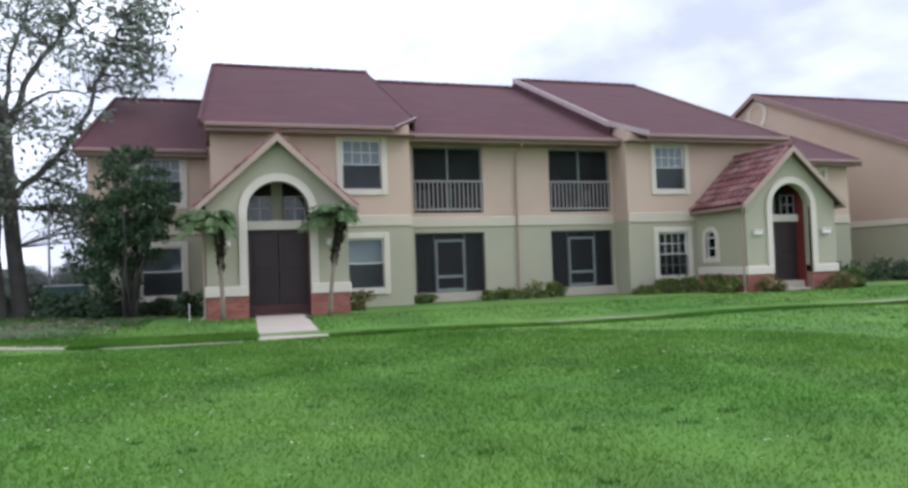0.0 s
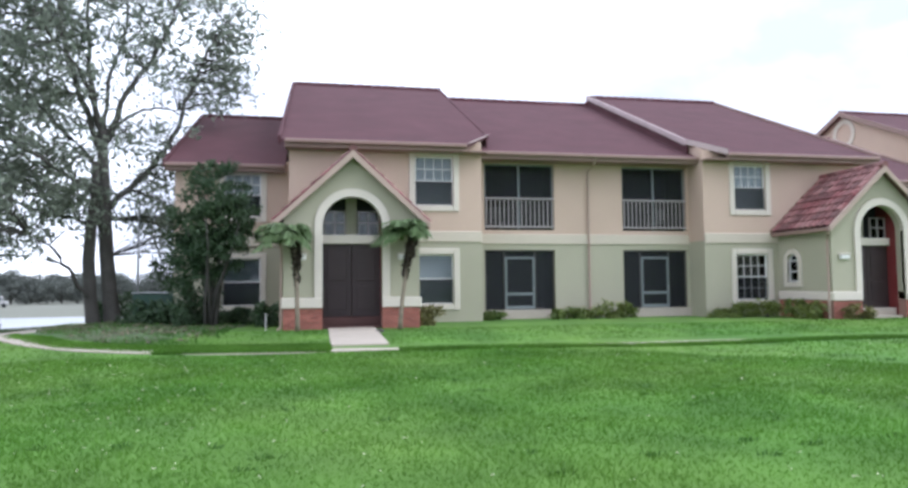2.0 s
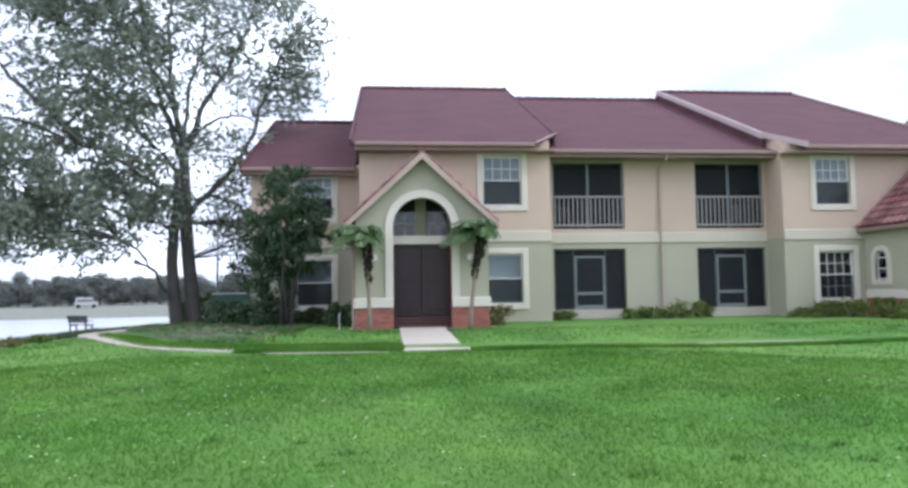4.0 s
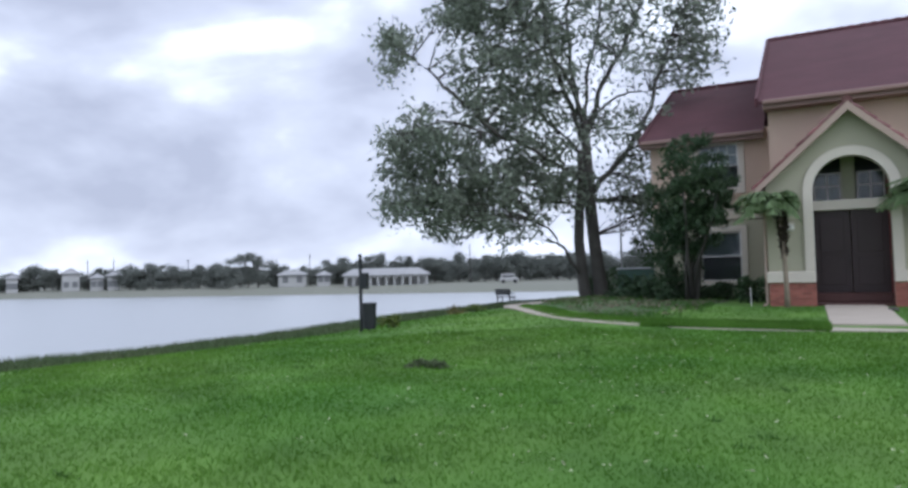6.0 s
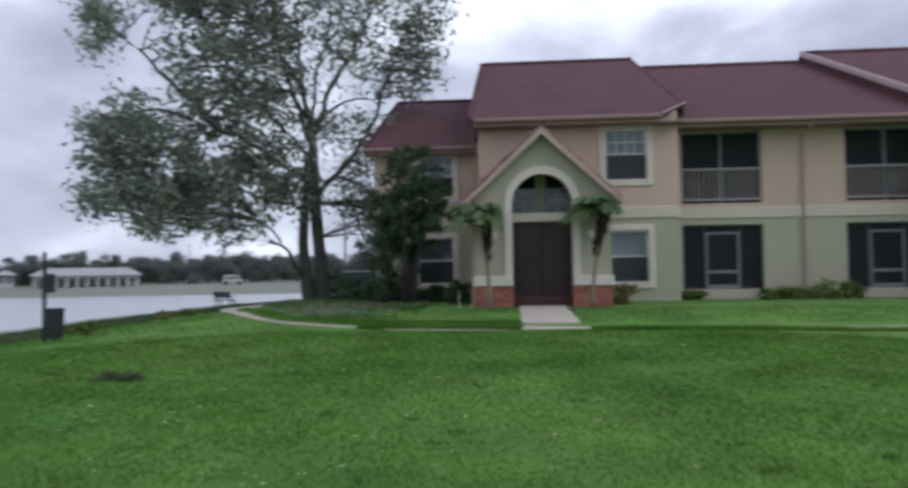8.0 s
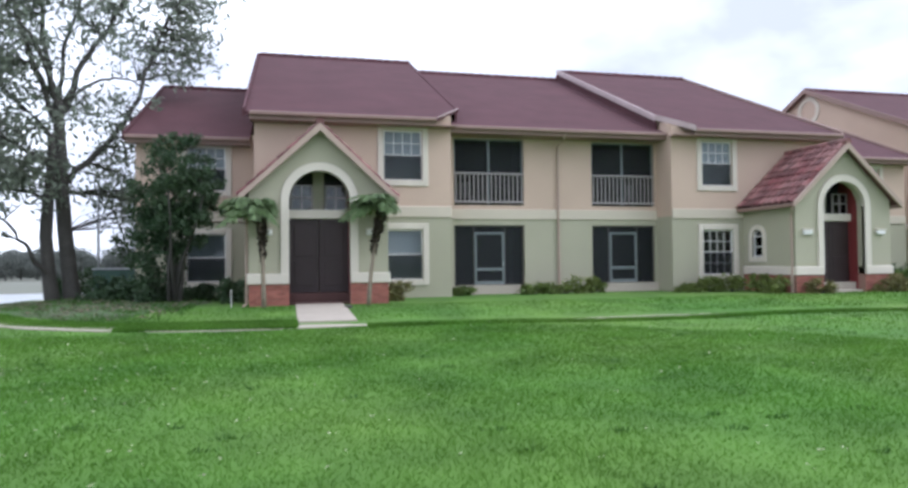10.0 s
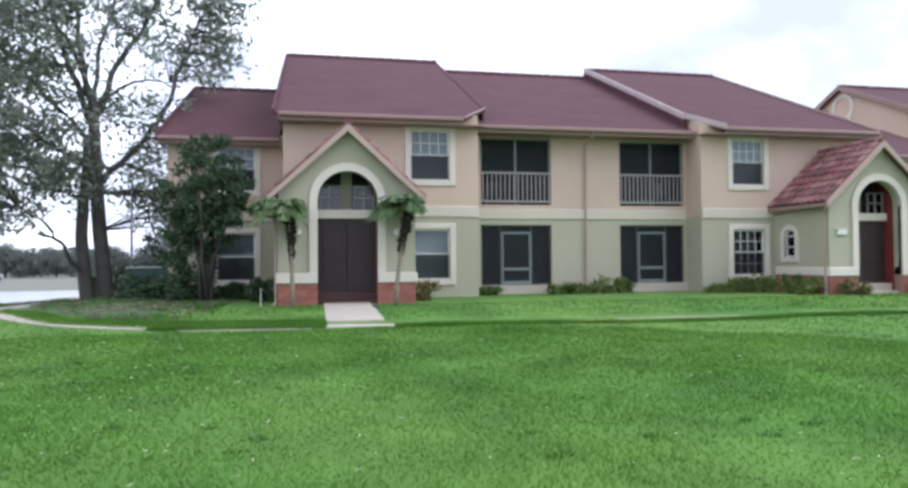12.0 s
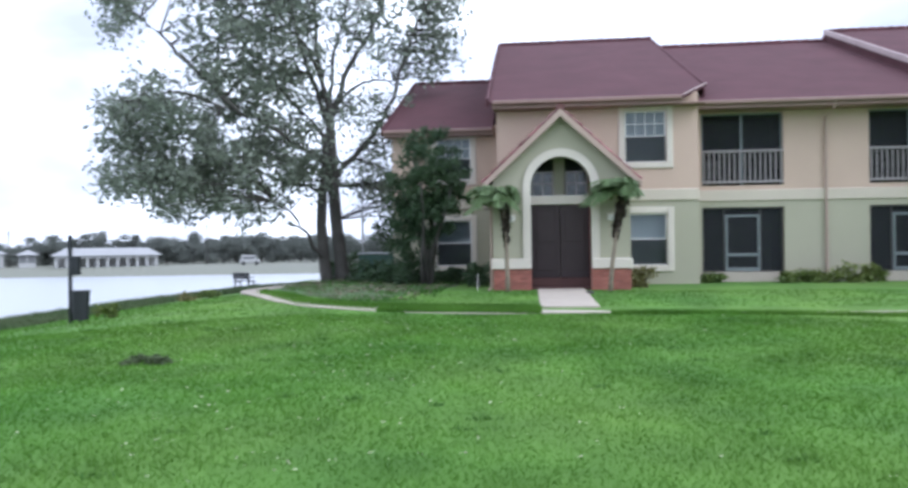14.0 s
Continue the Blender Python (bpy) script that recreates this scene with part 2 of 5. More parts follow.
def raw(name, verts, faces, mat_, parent=None, label=""):
    """A mesh from arrays: verts n x 3, faces n x k."""
    me = bpy.data.meshes.new(name)
    verts, faces = np.asarray(verts, float), np.asarray(faces, int)
    me.from_pydata(verts, [], faces)
    me.validate()
    me.update()
    me.materials.append(mat_)
    ob = new(name, me)
    ob.parent = parent
    if label:
        tagged(ob, label)
    return ob


def thing(name, label, category, group="", at=(0, 0, 0)):
    ob = new(name)
    ob.location = at
    bpy.context.view_layer.update()
    return tagged(ob, label, category, group)


def hexa(bm, p):
    """A solid from eight corners: four below, four above, anticlockwise."""
    v = [bm.verts.new(q) for q in p]
    for f in ((3, 2, 1, 0), (4, 5, 6, 7), (0, 1, 5, 4), (1, 2, 6, 5), (2, 3, 7, 6), (3, 0, 4, 7)):
        bm.faces.new([v[i] for i in f])


def box(bm, x0, x1, y0, y1, z0, z1):
    hexa(bm, [(x0, y0, z0), (x1, y0, z0), (x1, y1, z0), (x0, y1, z0), (x0, y0, z1), (x1, y0, z1), (x1, y1, z1), (x0, y1, z1)])


def boxes(*rows):
    bm = bmesh.new()
    for r in rows:
        box(bm, *r)
    return bm


def soft_boxes(*rows, r=0.015):
    bm = boxes(*rows)
    bmesh.ops.bevel(bm, geom=bm.edges[:], offset=r, segments=1, affect="EDGES")
    return bm


def tube(bm, points, radii, sides=8):
    """A tapered round limb through points."""
    rings = []
    for i, p in enumerate(points):
        p = Vector(p)
        a = Vector(points[max(i - 1, 0)])
        b = Vector(points[min(i + 1, len(points) - 1)])
        d = (b - a).normalized()
        u = d.orthogonal().normalized()
        w = d.cross(u)
        rings.append([bm.verts.new(p + radii[i] * (math.cos(k * math.tau / sides) * u + math.sin(k * math.tau / sides) * w))
                      for k in range(sides)])
    for a, b in zip(rings, rings[1:]):
        # match the nearest start so that the tube does not twist
        s = min(range(sides), key=lambda k: (a[0].co - b[k].co).length)
        b[:] = b[s:] + b[:s]
        for k in range(sides):
            bm.faces.new((a[k], a[(k + 1) % sides], b[(k + 1) % sides], b[k]))
    bm.faces.new(rings[0][::-1])
    bm.faces.new(rings[-1])


def wall_with_openings(x0, x1, z0, z1, y0, y1, openings):
    """A wall along x with rectangular openings (x0, x1, z0, z1) right through it."""
    xs = sorted({x0, x1, *(min(max(v, x0), x1) for o in openings for v in o[:2])})
    zs = sorted({z0, z1, *(min(max(v, z0), z1) for o in openings for v in o[2:])})
    nx, nz = len(xs) - 1, len(zs) - 1

    def solid(i, j):
        if not (0 <= i < nx and 0 <= j < nz):
            return False
        mx, mz = (xs[i] + xs[i + 1]) / 2, (zs[j] + zs[j + 1]) / 2
        return not any(o[0] < mx < o[1] and o[2] < mz < o[3] for o in openings)
    bm = bmesh.new()
    known = {}

    def vert(i, j, y):
        if (i, j, y) not in known:
            known[i, j, y] = bm.verts.new((xs[i], y, zs[j]))
        return known[i, j, y]
    for i in range(nx):
        for j in range(nz):
            if not solid(i, j):
                continue
            c = [(i, j), (i + 1, j), (i + 1, j + 1), (i, j + 1)]
            bm.faces.new([vert(*q, y0) for q in c])
            bm.faces.new([vert(*q, y1) for q in c[::-1]])
            for k, (di, dj) in enumerate(((0, -1), (1, 0), (0, 1), (-1, 0))):
                if not solid(i + di, j + dj):
                    p, q = c[k], c[(k + 1) % 4]
                    bm.faces.new((vert(*q, y0), vert(*p, y0), vert(*p, y1), vert(*q, y1)))
    bmesh.ops.recalc_face_normals(bm, faces=bm.faces)
    return bm


# ---- the lie of the land ----
LAKE = -2.4
CREST_Y = (-60, 0, 9.5, 12.2, 16.1, 21, 30.5, 40.6, 60, 100, 140)
CREST_X = (-26, -20.5, -17.5, -16.2, -15.6, -15.2, -14.0, -13.2, -11, -8, 6)


def ground_z(x, y):
    x, y = np.asarray(x, float), np.asarray(y, float)
    base = np.interp(y, (-60, 0, 8, 15.5, 19, 60, 200), (-0.2, 0.0, 0.1, 0.25, 0.38, 0.4, 0.0))
    xc = np.interp(y, CREST_Y, CREST_X)
    s = np.clip((x - xc) / 9.0, 0, 1)
    low = -0.3 - 0.15 * np.clip((24 - y) / 8, 0, 1)
    h = low + (base - low) * (s * s * (3 - 2 * s))
    h = h + 0.04 * np.sin(x * 0.7 + 1.3 * np.sin(y * 0.4)) * np.sin(y * 0.55) * np.clip((18 - y) / 6, 0, 1)
    out = np.clip(xc - x, 0, None)
    h = np.where(out > 0, np.maximum(low - out * 0.42, -3.4), h)
    # the far shore
    shore = 86.0 + 0.19 * (x + 134)
    far = y - shore
    h_far = np.where(far < 0, -3.4, LAKE + np.minimum(0.12 * far, 1.1 + 0.004 * far))
    h = np.where(far > -8, np.maximum(h, np.where(far < 0, LAKE + 0.12 * far, h_far)), h)
    return h


def gz(x, y):
    return float(ground_z(x, y))


def make_ground():
    def lines(*spans):
        out = []
        for a, b, step in spans:
            out += list(np.arange(a, b, step))
        return np.array(out + [spans[-1][1]])
    xs = lines((-1500, -300, 100), (-300, -60, 8), (-60, -24, 2), (-24, 30, 0.6), (30, 90, 6), (90, 1500, 120))
    ys = lines((-300, -40, 26), (-40, 0, 4), (0, 42, 0.6), (42, 150, 3), (150, 300, 15), (300, 2000, 150))
    gx, gy = np.meshgrid(xs, ys)
    v = np.stack([gx, gy, ground_z(gx, gy)], -1).reshape(-1, 3)
    i = np.arange(len(ys) - 1)[:, None] * len(xs) + np.arange(len(xs) - 1)[None, :]
    i = i.ravel()
    f = np.stack([i, i + 1, i + 1 + len(xs), i + len(xs)], -1)
    ob = raw("ground", v, f, GRASS)
    ob.data.polygons.foreach_set("use_smooth", [True] * len(f))
    tagged(ob, "green mown lawn sloping gently down to a lake", "lawn", kind="structure")
    water = raw("water", [(-900, -300, LAKE), (60, -300, LAKE), (60, 200, LAKE), (-900, 200, LAKE)], [(0, 1, 2, 3)], WATER)
    tagged(water, "grey rippled lake water under an overcast sky", "lake", kind="structure")


make_ground()


def draped_strip(name, centre, width, mat_, thick=0.06, lift=0.02):
    """A paved strip that follows the ground along a centre line, with thickness."""
    c = np.array(centre, float)
    d = np.gradient(c, axis=0)
    d /= np.linalg.norm(d, axis=1)[:, None]
    nrm = np.stack([-d[:, 1], d[:, 0]], -1)
    a, b = c + nrm * width / 2, c - nrm * width / 2
    z = np.maximum(ground_z(*a.T), ground_z(*b.T)) + lift
    bm = bmesh.new()
    rows = [[bm.verts.new((*a[i], z[i])), bm.verts.new((*b[i], z[i])), bm.verts.new((*b[i], z[i] - thick - 0.1)),
             bm.verts.new((*a[i], z[i] - thick - 0.1))] for i in range(len(c))]
    for p, q in zip(rows, rows[1:]):
        for k in range(4):
            bm.faces.new((p[k], q[k], q[(k + 1) % 4], p[(k + 1) % 4]))
    bm.faces.new(rows[0])
    bm.faces.new(rows[-1][::-1])
    bmesh.ops.recalc_face_normals(bm, faces=bm.faces)
    return part(name, bm, mat_)


def curve_points(keys, n=60):
    k = np.array(keys, float)
    t = np.linspace(0, len(k) - 1, n)
    j = np.clip(t.astype(int), 0, len(k) - 2)
    u = (t - j)[:, None]
    p0, p1, p2, p3 = k[np.maximum(j - 1, 0)], k[j], k[j + 1], k[np.minimum(j + 2, len(k) - 1)]
    return 0.5 * (2 * p1 + (p2 - p0) * u + (2 * p0 - 5 * p1 + 4 * p2 - p3) * u * u + (3 * p1 - p0 - 3 * p2 + p3) * u ** 3)


# ---- the near apartment house ----
SLAB = 0.70                     # ground-floor level
BASE = 0.20                     # walls start below the turf
YM, YB, YW, YP = 22.45, 23.5, 25.5, 19.75   # front walls: bays, balconies, wings, porches
BAND0, BAND1 = 3.03, 3.40
RIDGE_Y, SLOPE = 32.75, 0.453
BACK = 43.6


def window(parent, x0, x1, z0, z1, y, blind=0.5, muntins=True, trim=0.2, label=""):
    """A sash window in a wall whose face is at y; x0..z1 is the opening. Its trim is the part, the rest hangs on it."""
    w = part("window", soft_boxes((x0 - trim, x0, y - 0.05, y + 0.02, z0 - trim, z1 + trim), (x1, x1 + trim, y - 0.05, y + 0.02, z0 - trim, z1 + trim),
                                  (x0, x1, y - 0.05, y + 0.02, z1, z1 + trim), (x0, x1, y - 0.05, y + 0.02, z0 - trim, z0)), CREAM, parent,
             label or "cream stucco trim round a sash window")
    f, zm = 0.05, (z0 + z1) / 2
    part("sash_frame", boxes((x0, x0 + f, y + 0.06, y + 0.12, z0, z1), (x1 - f, x1, y + 0.06, y + 0.12, z0, z1), (x0 + f, x1 - f, y + 0.06, y + 0.12, z0, z0 + f),
                             (x0 + f, x1 - f, y + 0.06, y + 0.12, z1 - f, z1), (x0 + f, x1 - f, y + 0.05, y + 0.12, zm - 0.03, zm + 0.03)), WHITE, w, "white vinyl sash")
    for a, b in ((z0 + f, zm - 0.03), (zm + 0.03, z1 - f)):
        p = part("pane", boxes((x0 + f, x1 - f, y + 0.085, y + 0.091, a, b)), GLASS, w)
        p.visible_shadow = False
    part("half_screen", boxes((x0 + 0.02, x1 - 0.02, y + 0.03, y + 0.036, z0 + 0.02, zm)), FINE_SCREEN, w, "dark insect screen over the lower sash")
    if muntins:
        rows = []
        span = x1 - x0 - 2 * f
        for a, b in ((zm + 0.03, z1 - f),) if muntins == 1 else ((z0 + f, zm - 0.03), (zm + 0.03, z1 - f)):
            for k in (1, 2, 3):
                xx = x0 + f + span * k / 4
                rows.append((xx - 0.014, xx + 0.014, y + 0.07, y + 0.084, a, b))
            rows.append((x0 + f, x1 - f, y + 0.066, y + 0.082, (a + b) / 2 - 0.014, (a + b) / 2 + 0.014))
        part("muntins", boxes(*rows), WHITE, w)
    if blind:
        zb = z1 - (z1 - z0) * blind
        bm = bmesh.new()
        n = int((z1 - zb) / 0.06)
        for k in range(n):
            z = z1 - 0.03 - k * 0.06
            hexa(bm, [(x0, y + 0.155, z - 0.028), (x1, y + 0.155, z - 0.028), (x1, y + 0.163, z - 0.028), (x0, y + 0.163, z - 0.028),
                      (x0, y + 0.175, z + 0.03), (x1, y + 0.175, z + 0.03), (x1, y + 0.183, z + 0.03), (x0, y + 0.183, z + 0.03)])
        part("blind", bm, BLIND, w, "pale slatted blind")
    return w


def arch_outline(cx, half, spring, n=20):
    return [(cx + half * math.cos(a), spring + half * math.sin(a)) for a in (math.pi * k / n for k in range(n + 1))]


def arch_trim(bm, cx, half, spring, foot, width, y0, y1, n=20):
    """A band that runs up both sides and round an arch."""
    inner = [(cx + half, foot)] + arch_outline(cx, half, spring, n) + [(cx - half, foot)]
    outer = [(cx + half + width, foot)] + arch_outline(cx, half + width, spring, n) + [(cx - half - width, foot)]
    for (a, b, c, d) in zip(inner, inner[1:], outer[1:], outer):
        hexa(bm, [(a[0], y0, a[1]), (a[0], y1, a[1]), (b[0], y1, b[1]), (b[0], y0, b[1]),
                  (d[0], y0, d[1]), (d[0], y1, d[1]), (c[0], y1, c[1]), (c[0], y0, c[1])])
    bmesh.ops.recalc_face_normals(bm, faces=bm.faces)


def tile_mesh(length=0.43, width=0.27, rise=0.09):
    """One barrel tile along +y (up the slope), lower end a little wider and higher."""
    bm = bmesh.new()
    rings = []
    for y, s, lift in ((0, 1.0, 0.035), (length, 0.86, 0.0)):
        ring = [(-0.5, 0.0), (-0.36, 0.72), (0.0, 1.0), (0.36, 0.72), (0.5, 0.0)]
        rings.append([bm.verts.new((u * width * s, y, v * rise * s + lift)) for u, v in ring])
    for k in range(4):
        bm.faces.new((rings[0][k], rings[0][k + 1], rings[1][k + 1], rings[1][k]))
    low = [bm.verts.new((v.co.x * 0.82, v.co.y, v.co.z - 0.025)) for v in rings[0]]
    for k in range(4):
        bm.faces.new((rings[0][k + 1], rings[0][k], low[k], low[k + 1]))
    return bm


def tile_arrays():
    bm = tile_mesh()
    bm.verts.ensure_lookup_table()
    v = np.array([q.co[:] for q in bm.verts])
    f = np.array([[q.index for q in p.verts] for p in bm.faces])
    bm.free()
    return v, f


TILE_V, TILE_F = tile_arrays()
rng = np.random.default_rng(5)


def tiled_slope(parent, x0, x1, y_eave, z_eave, y_top, slope, slant=(0.0, 0.0)):
    """Front slope of a roof: a deck, and its barrel tiles joined into one part. slant: how far the eave draws back at each end."""
    t = 0.10
    z_top = z_eave + slope * (y_top - y_eave)
    bm = bmesh.new()
    (ya, za), (yb, zb) = ((y_eave + q, z_eave + slope * q) for q in slant)
    hexa(bm, [(x0, ya, za - t), (x1, yb, zb - t), (x1, y_top, z_top - t), (x0, y_top, z_top - t),
              (x0, ya, za), (x1, yb, zb), (x1, y_top, z_top), (x0, y_top, z_top)])
    roof = part("roof", bm, ROOF_BASE, parent, "faded maroon barrel-tile roof")
    run = math.hypot(1, slope)
    ang = math.atan(slope)
    nx, ny = max(2, int((x1 - x0) / 0.22)), int((y_top - y_eave) * run / 0.37)
    step = (x1 - x0) / nx
    gx, gy = np.meshgrid(x0 + step * (np.arange(nx) + 0.5), np.arange(ny) * 0.37)
    gx, gy = gx.ravel() + rng.normal(0, 0.006, gx.size), gy.ravel() - 0.04 + rng.normal(0, 0.008, gy.size)
    keep = gy / run > slant[0] + (slant[1] - slant[0]) * (gx - x0) / (x1 - x0) - 0.06
    gx, gy = gx[keep], gy[keep]
    v = np.repeat(TILE_V[None], len(gx), 0)
    x = v[:, :, 0] * 0.72 * step / 0.27 + gx[:, None]
    s = v[:, :, 1] + gy[:, None]
    h = v[:, :, 2] * 1.25 + 0.004
    y = y_eave + s * math.cos(ang) - h * math.sin(ang)
    z = z_eave + s * math.sin(ang) + h * math.cos(ang)
    f = TILE_F[None] + (np.arange(len(gx)) * len(TILE_V))[:, None, None]
    tiles = raw("roof_tiles", np.stack([x, y, z], -1).reshape(-1, 3), f.reshape(-1, 4), TILE, roof)
    tagged(tiles, "rows of weathered maroon barrel tiles", kind="stuff")
    # ridge caps
    bm = bmesh.new()
    n = int((x1 - x0) / 0.4)
    tube(bm, [(0, 0, 0), ((x1 - x0) / n * 1.06, 0, 0.02)], [0.11, 0.13], 8)
    me = mesh_of("ridge_cap", bm)
    me.materials.append(RAKE_TILE)
    for k in range(n):
        ob = new("ridge_cap", me)
        ob.parent = roof
        ob.location = (x0 + (x1 - x0) * k / n, y_top, z_top)
    return roof


def back_slope(parent, x0, x1, y_top, z_top, y_eave, z_eave):
    bm = bmesh.new()
    hexa(bm, [(x0, y_top, z_top - 0.1), (x1, y_top, z_top - 0.1), (x1, y_eave, z_eave - 0.1), (x0, y_eave, z_eave - 0.1),
              (x0, y_top, z_top), (x1, y_top, z_top), (x1, y_eave, z_eave), (x0, y_eave, z_eave)])
    return part("rear_roof", bm, TILE, parent)


def gable_side(parent, name, x, y0, y1, z_eave, y_ridge, z_ridge, t=0.2, z0=BASE, mat_=None):
    """An end wall across the house: a pentagon with thickness."""
    bm = bmesh.new()
    pts = [(y0, z0), (y1, z0), (y1, z_eave), (y_ridge, z_ridge), (y0, z_eave)]
    a = [bm.verts.new((x, *p)) for p in pts]
    b = [bm.verts.new((x + t, *p)) for p in pts]
    bm.faces.new(a[::-1])
    bm.faces.new(b)
    for k in range(5):
        bm.faces.new((a[k], a[(k + 1) % 5], b[(k + 1) % 5], b[k]))
    bmesh.ops.recalc_face_normals(bm, faces=bm.faces)
    return part(name, bm, mat_ or PEACH, parent)


def gutter(parent, x0, x1, y, z, ends=True):
    bm = soft_boxes((x0, x1, y - 0.13, y - 0.005, z - 0.13, z + 0.005), r=0.03)
    g = part("gutter", bm, FASCIA, parent, "pinkish-brown eaves gutter")
    part("fascia", boxes((x0, x1, y, y + 0.04, z - 0.24, z - 0.02)), FASCIA, parent)
    return g


def two_tone_wall(parent, x0, x1, y, openings, z_top, band=True):
    lo, hi = [o for o in openings if o[2] < BAND0], [o for o in openings if o[3] > BAND1]
    part("lower_wall", wall_with_openings(x0, x1, BASE, BAND0 + 0.1, y, y + 0.22, lo), OLIVE, parent, "olive-beige stucco wall")
    part("upper_wall", wall_with_openings(x0, x1, BAND0 + 0.1, z_top, y, y + 0.22, hi), PEACH, parent, "peach stucco wall")
    if band:
        part("belt_band", soft_boxes((x0, x1, y - 0.045, y + 0.05, BAND0, BAND1), r=0.02), BAND_PAINT, parent, "cream stucco band between storeys")


house = thing("apartment_house", "two-storey peach and olive stucco apartment house with maroon tile roof", "house")
EAVE_M, EAVE_B, EAVE_W = 6.24, 6.2, 5.93     # roof edge heights
Y_EM, Y_EB, Y_EW = YM - 0.55, YB - 0.75, YW - 0.5
Z_RM = EAVE_M + SLOPE * (RIDGE_Y - Y_EM)
Z_RB = EAVE_B + SLOPE * (RIDGE_Y - Y_EB)
Z_RW = EAVE_W + SLOPE * (RIDGE_Y - Y_EW)


# bays with a sash window on each storey
def bay(x0, x1, wx0, wx1, left_end, low_blind):
    up, low = (wx0, wx1, 4.26, 5.91), (wx0, wx1, 0.98, 2.63)
    two_tone_wall(house, x0, x1, YM, [up, low], EAVE_M + 0.2)
    window(house, *up, YM, 1.0, 1, label="cream trim round an upper sash window")
    window(house, *low, YM, 1.0 if low_blind else 0.0, 0 if low_blind else 2, label="cream trim round a ground-floor sash window")
    for x in (x0, x1 - 0.2):
        part("bay_side_wall", boxes((x, x + 0.2, YM + 0.22, YB + 0.3, BASE, BAND0 + 0.1)), OLIVE, house)
        ya, yb = YM + 0.22, YB + 0.3
        za, zb = (EAVE_M + SLOPE * (q - Y_EM) - 0.06 for q in (ya, yb))
        bm = bmesh.new()
        hexa(bm, [(x, ya, BAND0 + 0.1), (x + 0.2, ya, BAND0 + 0.1), (x + 0.2, yb, BAND0 + 0.1), (x, yb, BAND0 + 0.1), (x, ya, za), (x + 0.2, ya, za), (x + 0.2, yb, zb), (x, yb, zb)])
        part("bay_side_wall_upper", bm, PEACH, house)
    part("soffit", boxes((x0 - 0.1, x1 + 0.1, Y_EM + 0.04, YM, EAVE_M - 0.24, EAVE_M - 0.2)), FASCIA, house)


W1 = (3.14, 4.43)
bay(-0.95, 5.42, *W1, True, True)
W2 = (14.91, 16.18)
bay(13.66, 20.3, *W2, False, False)

# bay roofs; beside the balconies their eaves draw back at a slant
def sloped_roof(x0, x1, wide0, wide1):
    tiled_slope(house, x0, x1, Y_EM, EAVE_M, RIDGE_Y, SLOPE)
    for a, b, slant in ((wide0, x0, (1.35, 0.0)), (x1, wide1, (0.0, 1.35))):
        if b - a > 0.05:
            tiled_slope(house, a, b, Y_EM, EAVE_M, RIDGE_Y, SLOPE, slant)


sloped_roof(-1.2, 4.85, -1.2, 5.8)
sloped_roof(14.3, 20.6, 13.54, 20.6)
back_slope(house, -1.2, 5.8, RIDGE_Y, Z_RM, BACK + 0.5, EAVE_M)
back_slope(house, 13.54, 20.6, RIDGE_Y, Z_RM, BACK + 0.5, EAVE_M)
gutter(house, -1.06, 4.8, Y_EM, EAVE_M)
gutter(house, 14.3, 20.6, Y_EM, EAVE_M)


def rake_board(x, y0, z0, y1, z1, mat_, w=0.1, deep=0.3, lift=0.1):
    bm = bmesh.new()
    hexa(bm, [(x - w / 2, y0, z0 - deep), (x + w / 2, y0, z0 - deep), (x + w / 2, y1, z1 - deep), (x - w / 2, y1, z1 - deep),
              (x - w / 2, y0, z0 + lift), (x + w / 2, y0, z0 + lift), (x + w / 2, y1, z1 + lift), (x - w / 2, y1, z1 + lift)])
    return part("rake_board", bm, mat_, house)


RAKE = material("pale_rake_flashing", (0.50, 0.40, 0.39), 0.6, 0.08, 1.5, 30, 0.05)
YA, ZA = Y_EM + 1.35, EAVE_M + SLOPE * 1.35
for x_rake, x_side, finish in ((5.83, 5.80, ROOF_BASE), (13.50, 13.54, RAKE)):
    rake_board(x_rake, YA, ZA, RIDGE_Y, Z_RM, finish, 0.10, 0.1, 0.03 if finish is ROOF_BASE else 0.12)
    rake_board(x_side, YA, ZA - 0.1, RIDGE_Y, Z_RM - 0.1, ROOF_BASE, 0.06, 0.5, 0.0)
rake_board(-1.22, Y_EM, EAVE_M, RIDGE_Y, Z_RM, ROOF_BASE, 0.1, 0.16)
rake_board(20.62, Y_EM, EAVE_M, RIDGE_Y, Z_RM, FASCIA)
for xa, xb, low, high in ((4.85, 5.86, 0.0, 0.05), (14.3, 13.47, 0.08, 0.12)):
    bm = bmesh.new()
    d = 0.09
    hexa(bm, [(xa, Y_EM - d, EAVE_M - low), (xb, YA - d, ZA - low), (xb, YA, ZA - low), (xa, Y_EM, EAVE_M - low),
              (xa, Y_EM - d, EAVE_M + high), (xb, YA - d, ZA + high), (xb, YA, ZA + high), (xa, Y_EM, EAVE_M + high)])
    bmesh.ops.recalc_face_normals(bm, faces=bm.faces)
    part("valley_flashing", bm, RAKE, house, "pale metal flashing where two roofs meet")
gable_side(house, "gable_wall", -0.95, YM + 0.22, BACK, EAVE_M - 0.1, RIDGE_Y, Z_RM - 0.25)
